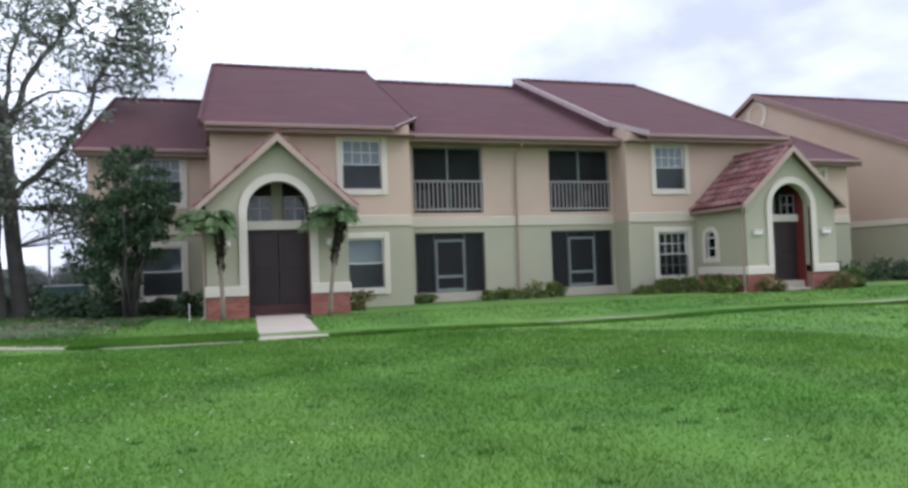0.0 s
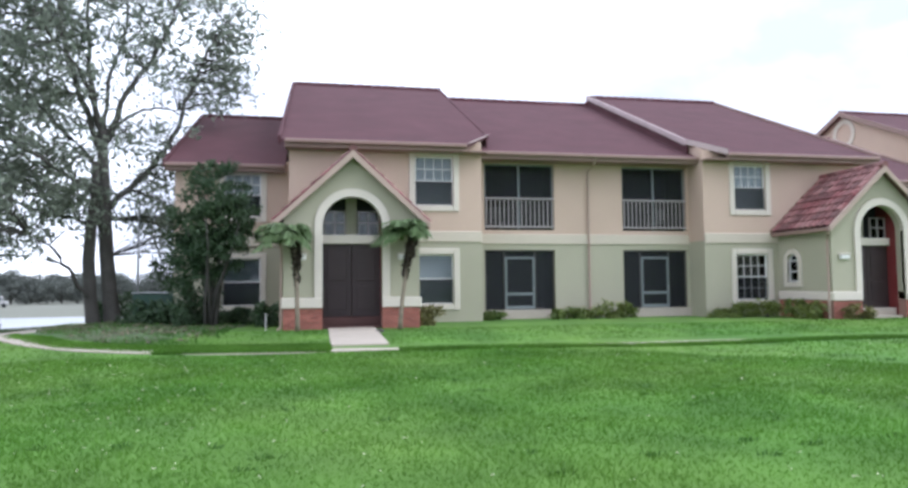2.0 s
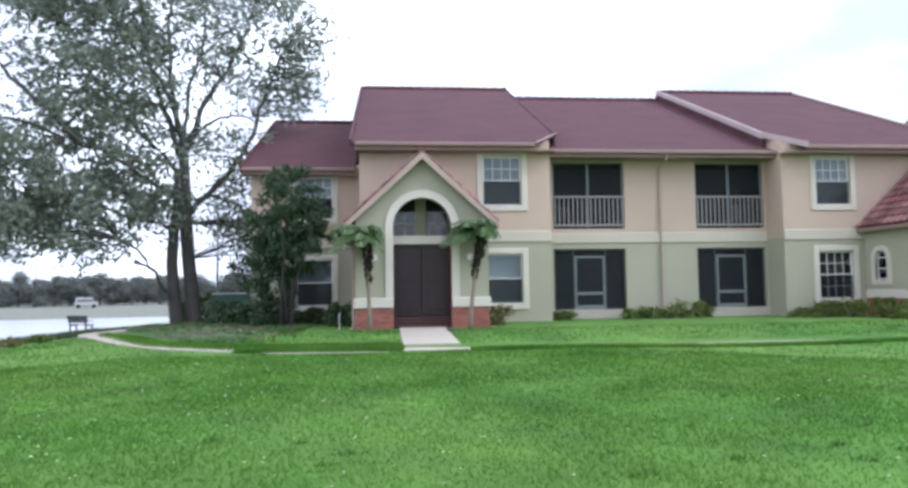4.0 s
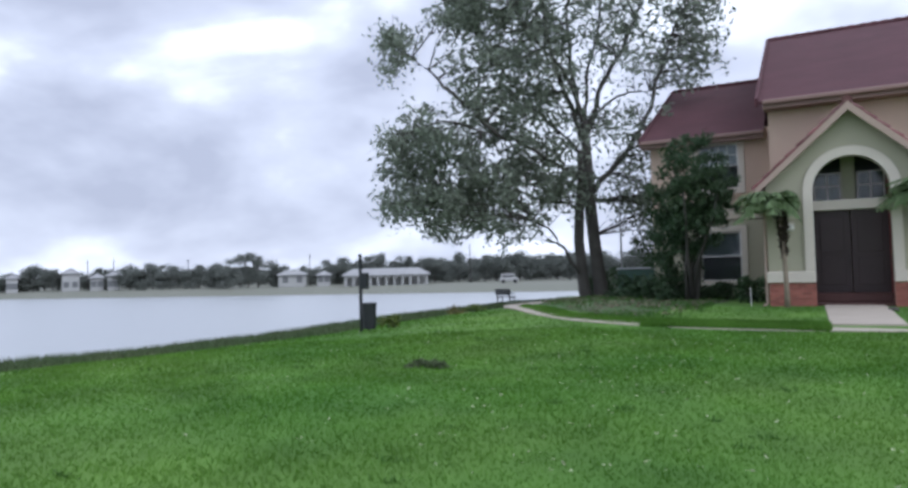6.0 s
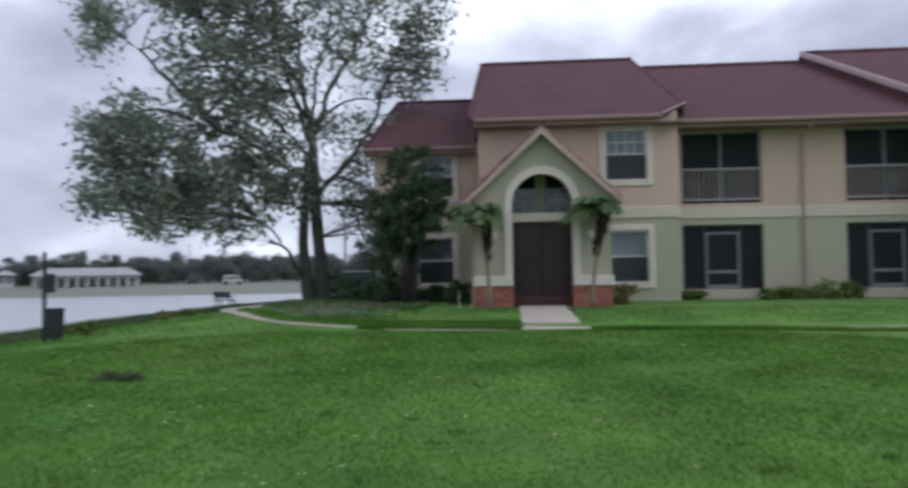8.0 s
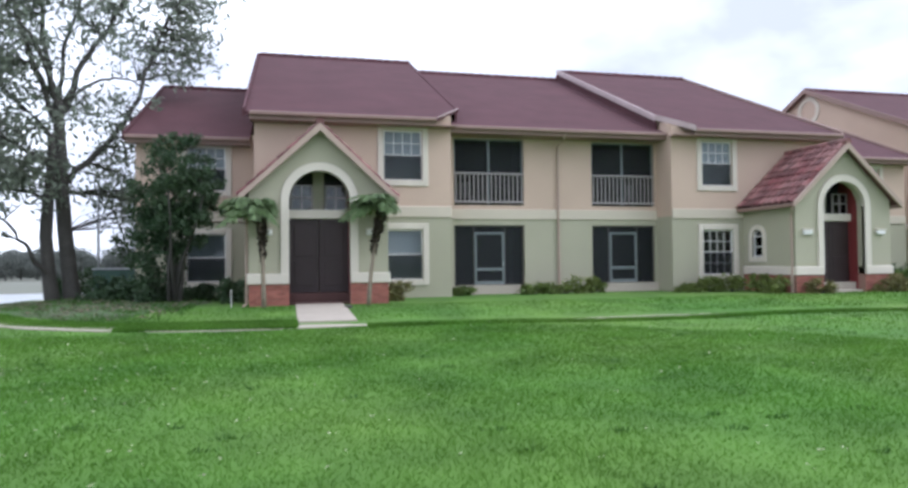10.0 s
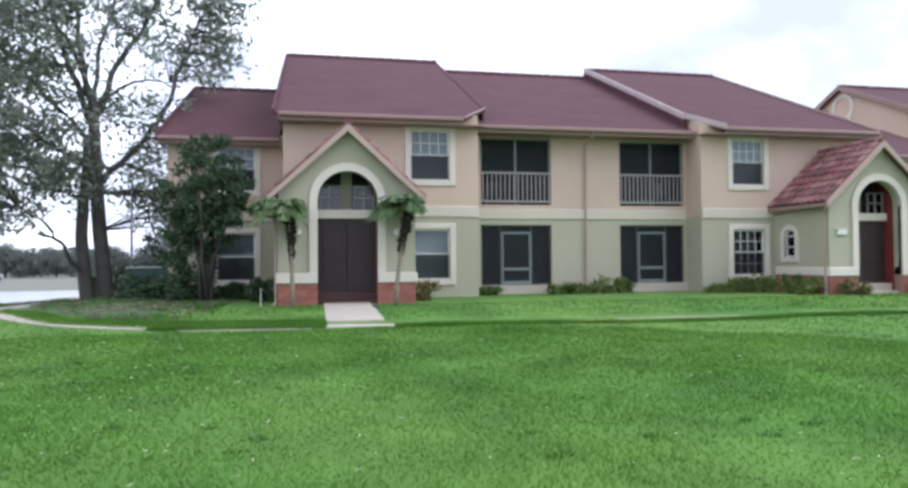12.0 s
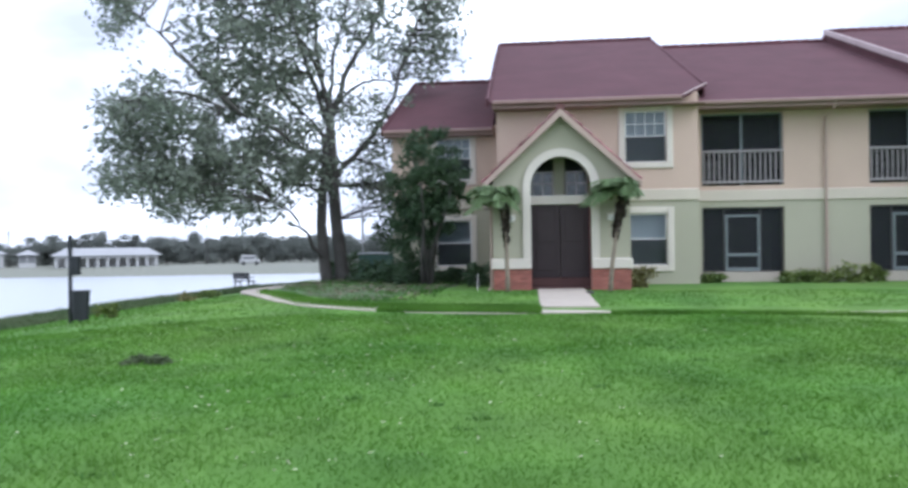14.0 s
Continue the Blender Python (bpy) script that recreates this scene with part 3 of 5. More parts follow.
gable_side(house, "gable_wall", 20.1, YM + 0.22, BACK, EAVE_M - 0.1, RIDGE_Y, Z_RM - 0.25)

# balcony front between the bays
O1, O2 = (5.76, 8.36), (11.0, 13.56)
openings = [(*O1, SLAB - 0.02, 2.83), (*O2, SLAB - 0.02, 2.83), (*O1, 3.54, 5.93), (*O2, 3.54, 5.93)]
two_tone_wall(house, 5.42, 13.66, YB, openings, EAVE_B + 0.2)
tiled_slope(house, 4.9, 14.45, Y_EB, EAVE_B, RIDGE_Y, SLOPE)
back_slope(house, 5.8, 13.54, RIDGE_Y, Z_RB, BACK + 0.5, EAVE_B)
gutter(house, 5.3, 13.95, Y_EB, EAVE_B)
part("soffit", boxes((5.43, 13.65, Y_EB + 0.04, YB, EAVE_B - 0.24, EAVE_B - 0.2)), FASCIA, house)
bm = bmesh.new()
tube(bm, [(9.65, Y_EB - 0.07, EAVE_B - 0.1), (9.65, Y_EB + 0.05, EAVE_B - 0.3), (9.65, YB - 0.06, EAVE_B - 0.5), (9.65, YB - 0.06, 0.45)], [0.045] * 4, 8)
part("downspout", bm, BARGE, house, "slim tan downspout")


def porch_bay(x0, x1):
    """A screened porch below and a railed balcony above; near-black back walls stand for the rooms' shade."""
    deep = YB + 1.9
    part("porch_floor", boxes((x0 - 0.1, x1 + 0.1, YB - 0.06, deep, SLAB - 0.4, SLAB)), CONCRETE, house, "concrete porch slab edge")
    part("balcony_floor", boxes((x0 - 0.1, x1 + 0.1, YB + 0.22, deep, 3.2, 3.5)), CONCRETE, house)
    part("porch_back_wall", boxes((x0 - 0.3, x1 + 0.3, deep, deep + 0.1, BASE, 6.4)), ROOM_SHADE, house)
    part("porch_ceiling", boxes((x0 - 0.3, x1 + 0.3, YB + 0.22, deep, 5.95, 6.05)), ROOM_SHADE, house)
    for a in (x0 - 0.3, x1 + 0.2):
        part("porch_side_wall", boxes((a, a + 0.1, YB + 0.22, deep, BASE, 6.4)), ROOM_SHADE, house)
    y = YB + 0.1
    xc = (x0 + x1) / 2
    # ground-floor screen with its door
    d0, d1, dz = xc - 0.55, xc + 0.55, 2.58
    f = 0.06
    part("screen_frame", boxes((x0, x0 + f, y, y + 0.05, SLAB, 2.83), (x1 - f, x1, y, y + 0.05, SLAB, 2.83), (x0, x1, y, y + 0.05, 2.77, 2.83),
                               (d0 - 0.05, d0, y, y + 0.05, SLAB, 2.77), (d1, d1 + 0.05, y, y + 0.05, SLAB, 2.77)), DARK_FRAME, house)
    part("screen", boxes((x0 + f, d0 - 0.05, y + 0.02, y + 0.03, SLAB, 2.77), (d1 + 0.05, x1 - f, y + 0.02, y + 0.03, SLAB, 2.77),
                         (d0, d1, y + 0.02, y + 0.03, dz, 2.77)), SCREEN, house, "dark insect screen")
    g = 0.075
    door = part("screen_door", soft_boxes((d0, d0 + g, y - 0.04, y + 0.01, SLAB + 0.02, dz), (d1 - g, d1, y - 0.04, y + 0.01, SLAB + 0.02, dz),
                                     (d0 + g, d1 - g, y - 0.04, y + 0.01, dz - g, dz), (d0 + g, d1 - g, y - 0.04, y + 0.01, SLAB + 0.02, SLAB + 0.14),
                                     (d0 + g, d1 - g, y - 0.04, y + 0.01, 1.21, 1.31), r=0.01), GREY_FRAME, house, "grey aluminium screen door")
    part("door_screen", boxes((d0 + g, d1 - g, y - 0.012, y - 0.006, SLAB + 0.14, dz - g)), SCREEN, door)
    part("door_handle", soft_boxes((d1 - 0.06, d1 - 0.03, y - 0.09, y - 0.04, 1.4, 1.52), r=0.008), STEEL, door)
    # balcony: dark frames, screen, railing
    part("balcony_frame", boxes((x0, x0 + f, y, y + 0.05, 3.56, 5.93), (x1 - f, x1, y, y + 0.05, 3.56, 5.93), (x0, x1, y, y + 0.05, 5.87, 5.93),
                                (xc - 0.03, xc + 0.03, y - 0.01, y + 0.05, 3.56, 5.87)), GREY_FRAME, house)
    part("balcony_screen", boxes((x0 + f, x1 - f, y + 0.052, y + 0.058, 3.56, 5.87)), SCREEN, house)
    rail = part("railing", soft_boxes((x0, x1, YB - 0.03, YB + 0.06, 4.63, 4.71), (x0, x1, YB - 0.01, YB + 0.04, 3.62, 3.70), r=0.012), RAIL, house,
                "taupe metal balcony railing")
    n = 16
    me = mesh_of("baluster", boxes((-0.022, 0.022, -0.02, 0.02, 3.70, 4.63)))
    me.materials.append(RAIL)
    for k in range(n):
        ob = new("baluster", me)
        ob.parent = rail
        ob.location = (x0 + (x1 - x0) * (k + 0.5) / n, YB + 0.015, 0)


porch_bay(*O1)
porch_bay(*O2)

# wings set back at both ends
def wing(x0, x1, wins, rake_x, rake_in):
    ops = [w[:4] for w in wins]
    two_tone_wall(house, x0, x1, YW, ops, EAVE_W + 0.2)
    for w in wins:
        window(house, *w[:4], YW, w[4], w[5], label="cream trim round a wing window")
    a, b = min(rake_x, rake_in), max(rake_x, rake_in)
    tiled_slope(house, a, b, Y_EW, EAVE_W, RIDGE_Y, SLOPE)
    back_slope(house, a, b, RIDGE_Y, Z_RW, BACK, EAVE_W)
    gutter(house, a, b, Y_EW, EAVE_W)
    part("soffit", boxes((a, b, Y_EW + 0.04, YW, EAVE_W - 0.24, EAVE_W - 0.2)), FASCIA, house)


wing(-5.0, -0.95, [(-3.35, -2.05, 4.12, 5.68, 1.0, 1), (-3.35, -2.05, 0.92, 2.60, 1.0, 0)], -5.25, -1.2)
wing(20.3, 27.3, [(25.2, 25.9, 4.7, 5.5, 0, 0)], 27.6, 20.6)
gable_side(house, "end_wall", -5.0, YW + 0.22, BACK, EAVE_W - 0.1, RIDGE_Y, Z_RW - 0.25)
gable_side(house, "end_wall", 27.1, YW + 0.22, BACK, EAVE_W - 0.1, RIDGE_Y, Z_RW - 0.25)
rake_board(-5.27, Y_EW, EAVE_W, RIDGE_Y, Z_RW, ROOF_BASE, 0.1, 0.2)
rake_board(27.62, Y_EW, EAVE_W, RIDGE_Y, Z_RW, FASCIA)
part("rear_wall", boxes((-5.0, 27.3, BACK, BACK + 0.2, BASE, 5.8)), PEACH, house)
# unseen floor and wall added to close the rooms, near-black for shade
part("inner_floor", boxes((-4.8, 27.1, YB + 2.0, BACK, 3.0, 3.2)), ROOM_SHADE, house)
part("inner_wall", boxes((-4.8, 27.1, 28.5, 28.6, BASE, 5.8)), ROOM_SHADE, house)


# gabled entrance porches
def entrance_porch(cx, side_window):
    half, tip, eave = 1.93, 5.36, 3.50
    over, zo = 2.17, 3.42
    arch, spring = 0.845, 3.32
    pitch = (5.46 - zo) / over
    foot = BASE
    label = "olive stucco gabled entrance porch with a tall cream arch"
    # front wall in upright slices round the arch
    xs = sorted({round(v, 5) for v in (*(arch * math.cos(math.pi * k / 24) for k in range(25)), *(s * (arch + (half - arch) * k / 4) for k in range(5) for s in (-1, 1)))})
    bm = bmesh.new()
    for a, b in zip(xs, xs[1:]):
        top = [5.40 - pitch * abs(v) for v in (a, b)]
        low = [spring + math.sqrt(max(arch * arch - v * v, 0)) if max(abs(a), abs(b)) <= arch + 1e-6 else 1.0 for v in (a, b)]
        hexa(bm, [(cx + a, YP, low[0]), (cx + b, YP, low[1]), (cx + b, YP + 0.3, low[1]), (cx + a, YP + 0.3, low[0]),
                  (cx + a, YP, top[0]), (cx + b, YP, top[1]), (cx + b, YP + 0.3, top[1]), (cx + a, YP + 0.3, top[0])])
    front = part("porch_front", bm, OLIVE, house, label)
    bm = bmesh.new()
    arch_trim(bm, cx, arch, spring, 1.27, 0.225, YP - 0.06, YP + 0.1)
    part("arch_trim", bm, CREAM, front, "cream arch surround")
    for row in ((cx - half - 0.05, cx - arch, YP - 0.07, YP + 0.3, 0.98, 1.27), (cx + arch, cx + half + 0.05, YP - 0.07, YP + 0.3, 0.98, 1.27),
                (cx - half - 0.05, cx - half + 0.2, YP + 0.3, YM, 0.98, 1.27), (cx + half - 0.2, cx + half + 0.05, YP + 0.3, YM, 0.98, 1.27)):
        part("plinth_band", soft_boxes(row, r=0.02), CREAM, front, "cream band above the brick plinth")
    # side walls
    sides = []
    for s in (-1, 1):
        x = cx + s * (half - 0.1)
        if s < 0 and side_window:
            y0, y1, zs, zr = 21.36, 21.94, 1.60, 2.32
            bm = boxes((x - 0.1, x + 0.1, YP + 0.3, y0, 1.2, eave), (x - 0.1, x + 0.1, y1, YM, 1.2, eave), (x - 0.1, x + 0.1, y0, y1, 1.2, zs),
                       (x - 0.1, x + 0.1, y0, y1, zr + 0.25, eave))
        else:
            bm = boxes((x - 0.1, x + 0.1, YP + 0.3, YM, 1.2, eave))
        sides.append(part("porch_side", bm, OLIVE, house, "olive stucco porch side wall"))
    if side_window:
        x = cx - half
        yc, hw = 21.65, 0.29
        bm = bmesh.new()
        arch_trim(bm, 0, hw, 2.32, 1.60, 0.16, -0.05, 0.05, 12)
        box(bm, -hw - 0.16, hw + 0.16, -0.05, 0.05, 1.44, 1.60)
        bm.transform(Matrix(((0, 1, 0, x), (-1, 0, 0, yc), (0, 0, 1, 0), (0, 0, 0, 1))))
        w = part("arched_window", bm, CREAM, house, "small arched window with cream trim")
        bm = bmesh.new()
        arch_trim(bm, 0, hw - 0.04, 2.32, 1.60, 0.04, 0.06, 0.1, 12)
        for z in (1.64, 1.98, 2.36):
            box(bm, -hw, hw, 0.06, 0.1, z - 0.02, z + 0.02)
        bm.transform(Matrix(((0, 1, 0, x), (-1, 0, 0, yc), (0, 0, 1, 0), (0, 0, 0, 1))))
        part("sash_frame", bm, WHITE, w)
        p = part("pane", boxes((x + 0.085, x + 0.09, yc - hw, yc + hw, 1.60, 2.63)), GLASS, w)
        p.visible_shadow = False
        # near-black sheet added behind the pane as the shade inside
        part("window_backing", boxes((x + 0.3, x + 0.32, yc - 0.4, yc + 0.4, 1.5, 2.75)), ROOM_SHADE, w)
    # roof: two slopes with a deck, tiles laid piece by piece, and cream barge boards
    length = YM - (YP - 0.22)
    me = mesh_of("porch_tile", tile_mesh())
    me.materials.append(TILE_PORCH)
    run = math.hypot(over, 5.46 - zo)
    ang = math.atan(pitch)
    for s in (-1, 1):
        bm = bmesh.new()
        x_out = cx + s * over
        pts = [(cx, 5.46), (x_out, zo)]
        hexa(bm, [(x_out, YP - 0.22, zo - 0.1), (cx, YP - 0.22, 5.36), (cx, YM, 5.36), (x_out, YM, zo - 0.1),
                  (x_out, YP - 0.22, zo), (cx, YP - 0.22, 5.46), (cx, YM, 5.46), (x_out, YM, zo)])
        bmesh.ops.recalc_face_normals(bm, faces=bm.faces)
        deck = part("porch_roof", bm, ROOF_BASE, house, "red and maroon barrel-tile porch roof")
        ny, nz = 10, 8
        for j in range(nz):
            for i in range(ny):
                ob = new("roof_tile", me)
                ob.parent = deck
                d = j * run / nz - 0.03
                pos = Vector((x_out - s * d * math.cos(ang), YP - 0.22 + length * (i + 0.5) / ny, zo + d * math.sin(ang) + 0.012))
                up = Vector((-s * math.cos(ang), 0, math.sin(ang)))
                side = Vector((0, -s, 0))
                nrm = side.cross(up)
                if nrm.z < 0:
                    side, nrm = -side, -nrm
                m = Matrix((side, up, nrm)).transposed().to_4x4()
                ob.matrix_local = Matrix.Translation(pos) @ m @ Matrix.Diagonal((length / ny / 0.272, run / nz / 0.37, 1, 1))
        bm = bmesh.new()
        xo = cx + s * (over + 0.02)
        y0, y1 = YP - 0.3, YP - 0.22
        hexa(bm, [(xo, y0, zo - 0.17), (cx, y0, 5.46 - 0.2), (cx, y1, 5.46 - 0.2), (xo, y1, zo - 0.17),
                  (xo, y0, zo + 0.01), (cx, y0, 5.46 + 0.01), (cx, y1, 5.46 + 0.01), (xo, y1, zo + 0.01)])
        bmesh.ops.recalc_face_normals(bm, faces=bm.faces)
        part("barge_board", bm, BARGE, house, "tan barge board")
        part("porch_gutter", soft_boxes((x_out - 0.06, x_out + 0.06, YP - 0.22, YM, zo - 0.16, zo - 0.02), r=0.02), FASCIA, house)
    bm = bmesh.new()
    tube(bm, [(0, 0, 0), (0, 0.44, 0.02)], [0.13, 0.11], 8)
    cap = mesh_of("ridge_cap", bm)
    cap.materials.append(TILE_PORCH)
    for k in range(7):
        ob = new("ridge_cap", cap)
        ob.parent = front
        ob.location = (cx, YP - 0.3 + (length + 0.08) * k / 7, 5.50)
    # downspout at the front corner
    bm = bmesh.new()
    xd = cx - half - 0.06
    tube(bm, [(cx - over, YP - 0.12, zo - 0.1), (cx - over + 0.03, YP - 0.1, zo - 0.22), (xd, YP + 0.12, zo - 0.42), (xd, YP + 0.12, 0.45), (xd - 0.1, YP + 0.02, 0.38)], [0.04] * 5, 8)
    part("downspout", bm, BARGE, house, "slim tan downspout")
    # what the arch opens on
    yi = 20.42
    part("porch_beam", soft_boxes((cx - arch - 0.2, cx + arch + 0.2, yi - 0.1, yi + 0.1, 2.84, 3.1), r=0.015), CREAM, house, "cream beam across the arched entrance")
    part("recess_side", boxes((cx + arch + 0.002, cx + arch + 0.1, YP + 0.3, yi + 2, BASE, 4.5), ), MAROON, house, "maroon painted recess wall")
    part("recess_side", boxes((cx - arch - 0.1, cx - arch - 0.002, YP + 0.3, yi + 2, BASE, 4.5)), MAROON if side_window else DARK_DOOR, house)
    # back and ceiling of the recess also have shade painted in
    part("recess_back", boxes((cx - arch - 0.1, cx + arch + 0.1, yi + 0.45, yi + 0.55, 3.05, 4.4)), ROOM_SHADE, house)
    part("recess_ceiling", boxes((cx - arch - 0.1, cx + arch + 0.1, YP + 0.3, yi + 0.5, 4.42, 4.5)), ROOM_SHADE, house)
    f = 0.035
    for a, b in ((cx - 0.8, cx - 0.18), (cx + 0.18, cx + 0.8)):
        zs0, zs1 = 3.1, 3.82
        xm = (a + b) / 2
        w = part("transom_window", boxes((a, a + f, yi, yi + 0.06, zs0, zs1), (b - f, b, yi, yi + 0.06, zs0, zs1), (a, b, yi, yi + 0.06, zs1 - f, zs1),
                                         (xm - 0.02, xm + 0.02, yi, yi + 0.06, zs0, zs1), (a, b, yi, yi + 0.06, 3.44, 3.48)), RAIL, house, "small taupe-framed transom window")
        part("pane", boxes((a + f, b - f, yi + 0.028, yi + 0.033, zs0, zs1 - f)), GLASS, w).visible_shadow = False
    part("transom_post", boxes((cx - 0.16, cx + 0.16, yi + 0.28, yi + 0.36, 3.1, 4.3)), OLIVE, house)
    for a, b in ((cx - arch, cx - 0.006), (cx + 0.006, cx + arch)):
        door = part("entrance_door", soft_boxes((a, b, yi + 0.02, yi + 0.07, SLAB, 2.84), r=0.01), DARK_DOOR, house, "dark brown entrance door leaf")
        part("door_panel", soft_boxes((a + 0.14, b - 0.14, yi, yi + 0.02, SLAB + 0.2, SLAB + 0.9), (a + 0.14, b - 0.14, yi, yi + 0.02, SLAB + 1.05, SLAB + 1.95), r=0.009),
             DARK_DOOR, door)
    part("entrance_step", soft_boxes((cx - arch, cx + arch, YP + 0.1, yi + 0.3, BASE, 0.46), (cx - arch, cx + arch, YP + 0.38, yi + 0.3, 0.46, SLAB), r=0.015), STEP if not side_window else CONCRETE, house,
         "low entrance steps")
    for s in (-1, 1):
        x = cx + s * 1.48
        lamp = part("wall_lamp", soft_boxes((x - 0.18, x + 0.18, YP - 0.1, YP, 2.34, 2.50), r=0.03), WHITE, house, "small white wall lamp")
        part("lamp_cap", soft_boxes((x - 0.2, x + 0.2, YP - 0.12, YP, 2.50, 2.54), r=0.01), CREAM, lamp)
    # brick plinth, brick by brick in front
    plinths = []
    for s, (xa, xb) in ((-1, (cx - half, cx - arch)), (1, (cx + arch, cx + half))):
        bm = boxes((xa, xb, YP, YP + 0.3, foot, 1.0))
        plinths.append(part("brick_plinth", bm, MORTAR, house, "red brick plinth"))
        xs_ = cx - half if s < 0 else cx + half - 0.2
        part("plinth_side", boxes((xs_, xs_ + 0.2, YP + 0.3, YM, foot, 1.0)), BRICK, house, "red brick plinth side")
    return plinths


PORCH1, PORCH2 = 0.96, 18.55
plinth_a = entrance_porch(PORCH1, False)
plinth_b = entrance_porch(PORCH2, True)


def balcony_chair(x, y, turn):
    t = thing("balcony_chair", "pale plastic chair behind the balcony screen", "chair", "balcony chairs")
    rot = pose(x, y, 3.5, 0, 0, turn)

    def put(name, *rows):
        bm = soft_boxes(*rows, r=0.02)
        bm.transform(rot)
        part(name, bm, WHITE, t)
    put("seat", (-0.26, 0.26, -0.25, 0.25, 0.40, 0.45))
    put("backrest", (-0.25, 0.25, 0.22, 0.27, 0.46, 0.95))
    for a in (-0.23, 0.23):
        for b in (-0.21, 0.21):
            put("leg", (a - 0.025, a + 0.025, b - 0.025, b + 0.025, 0.0, 0.40))


balcony_chair(6.45, 24.6, 160)
balcony_chair(12.9, 24.6, 200)

# ---- the second house, end-on ----
def second_house():
    h = thing("neighbour_house", "peach and olive stucco neighbouring house with gable end", "house")
    x, y0, y1, yr, ze, zr = 31.0, 22.5, 48.5, 35.5, 5.5, 11.6
    zb = 3.0
    part("lower_wall", boxes((x, x + 30, y0, y1, BASE, zb)), OLIVE, h, "olive stucco lower wall")
    bm = bmesh.new()
    pts = [(y0, zb), (y1, zb), (y1, ze), (yr, zr), (y0, ze)]
    a = [bm.verts.new((x, *p)) for p in pts]
    b = [bm.verts.new((x + 30, *p)) for p in pts]
    bm.faces.new(a[::-1])
    bm.faces.new(b)
    for k in range(5):
        bm.faces.new((a[k], a[(k + 1) % 5], b[(k + 1) % 5], b[k]))
    bmesh.ops.recalc_face_normals(bm, faces=bm.faces)
    part("gable_wall", bm, PEACH, h, "peach stucco gable wall")
    part("belt_band", soft_boxes((x - 0.05, x + 1, y0 - 0.05, y1, zb - 0.05, zb + 0.25), r=0.02), CREAM, h)
    slope = (zr - ze) / (yr - y0)
    roof = tiled_slope(h, x - 0.3, x + 30, y0 - 0.5, ze - slope * 0.5 + 0.15, yr, slope)
    back_slope(h, x - 0.3, x + 30, yr, zr + 0.15, y1 + 0.5, ze - 0.1)
    for ya, za, yb, zb2 in ((y0 - 0.5, ze - slope * 0.5 + 0.15, yr, zr + 0.15), (y1 + 0.5, ze - slope * 0.5 + 0.15, yr, zr + 0.15)):
        bm = bmesh.new()
        hexa(bm, [(x - 0.34, ya, za - 0.22), (x - 0.28, ya, za - 0.22), (x - 0.28, yb, zb2 - 0.22), (x - 0.34, yb, zb2 - 0.22),
                  (x - 0.34, ya, za + 0.06), (x - 0.28, ya, za + 0.06), (x - 0.28, yb, zb2 + 0.06), (x - 0.34, yb, zb2 + 0.06)])
        bmesh.ops.recalc_face_normals(bm, faces=bm.faces)
        part("rake_board", bm, FASCIA, h)
    bm = bmesh.new()
    arch_trim(bm, 0, 0.62, 0, -0.02, 0.26, -0.06, 0.02, 16)
    bm.transform(Matrix(((0, 1, 0, x), (-1, 0, 0, yr), (0, 0, 1, zr - 1.15), (0, 0, 0, 1))))
    v = part("gable_vent", bm, CREAM, h, "round cream gable vent ring")
    bm2 = bmesh.new()
    arch_trim(bm2, 0, 0.62, 0, -0.02, 0.26, -0.06, 0.02, 16)
    bm2.transform(Matrix(((0, 1, 0, x), (1, 0, 0, yr), (0, 0, -1, zr - 1.15), (0, 0, 0, 1))))
    part("vent_ring_half", bm2, CREAM, v)
    return h


second_house()

# ---- paving ----
pave = draped_strip("pavement", curve_points([(60, 17.5), (30, 15.6), (20, 15.1), (10, 14.9), (1, 15.05), (-3, 15.5), (-5.6, 16.9), (-7.9, 20.0), (-9.6, 24.0), (-10.6, 29), (-11, 37), (-10, 50)], 90),
                    1.1, CONCRETE, lift=-0.012)
tagged(pave, "pale worn concrete footpath through the lawn", "footpath", kind="structure")
pave2 = draped_strip("pavement_to_door", [(0.93, y) for y in np.linspace(15.5, 19.9, 8)], 1.3, CONCRETE, lift=0.035)
tagged(pave2, "short pale concrete path to the arched entrance", "footpath", kind="structure")


# ---- plants ----
def leaf_cloud(centres, radii, counts, size, seed, flat=0.0, shell=0.35):
    """Many small four-cornered leaves scattered through clumps. Returns vertex and face arrays."""
    r = np.random.default_rng(seed)
    c = np.repeat(np.asarray(centres, float), counts, 0)
    rad = np.repeat(np.asarray(radii, float), counts, 0)
    n = len(c)
    d = r.normal(size=(n, 3))
    d /= np.linalg.norm(d, axis=1)[:, None]
    p = c + d * rad * (shell + (1 - shell) * r.random((n, 1)) ** 0.6) * (0.75 + 0.5 * r.random((n, 1)))
    a = r.normal(size=(n, 3))
    a[:, 2] *= 1 - flat
    a /= np.linalg.norm(a, axis=1)[:, None]
    b = np.cross(a, r.normal(size=(n, 3)))
    b /= np.linalg.norm(b, axis=1)[:, None]
    s = size * (0.6 + 0.8 * r.random((n, 1)))
    v = np.stack([p - a * s, p + b * s * 0.45, p + a * s, p - b * s * 0.45], 1).reshape(-1, 3)
    f = np.arange(4 * n).reshape(-1, 4)
    return v, f


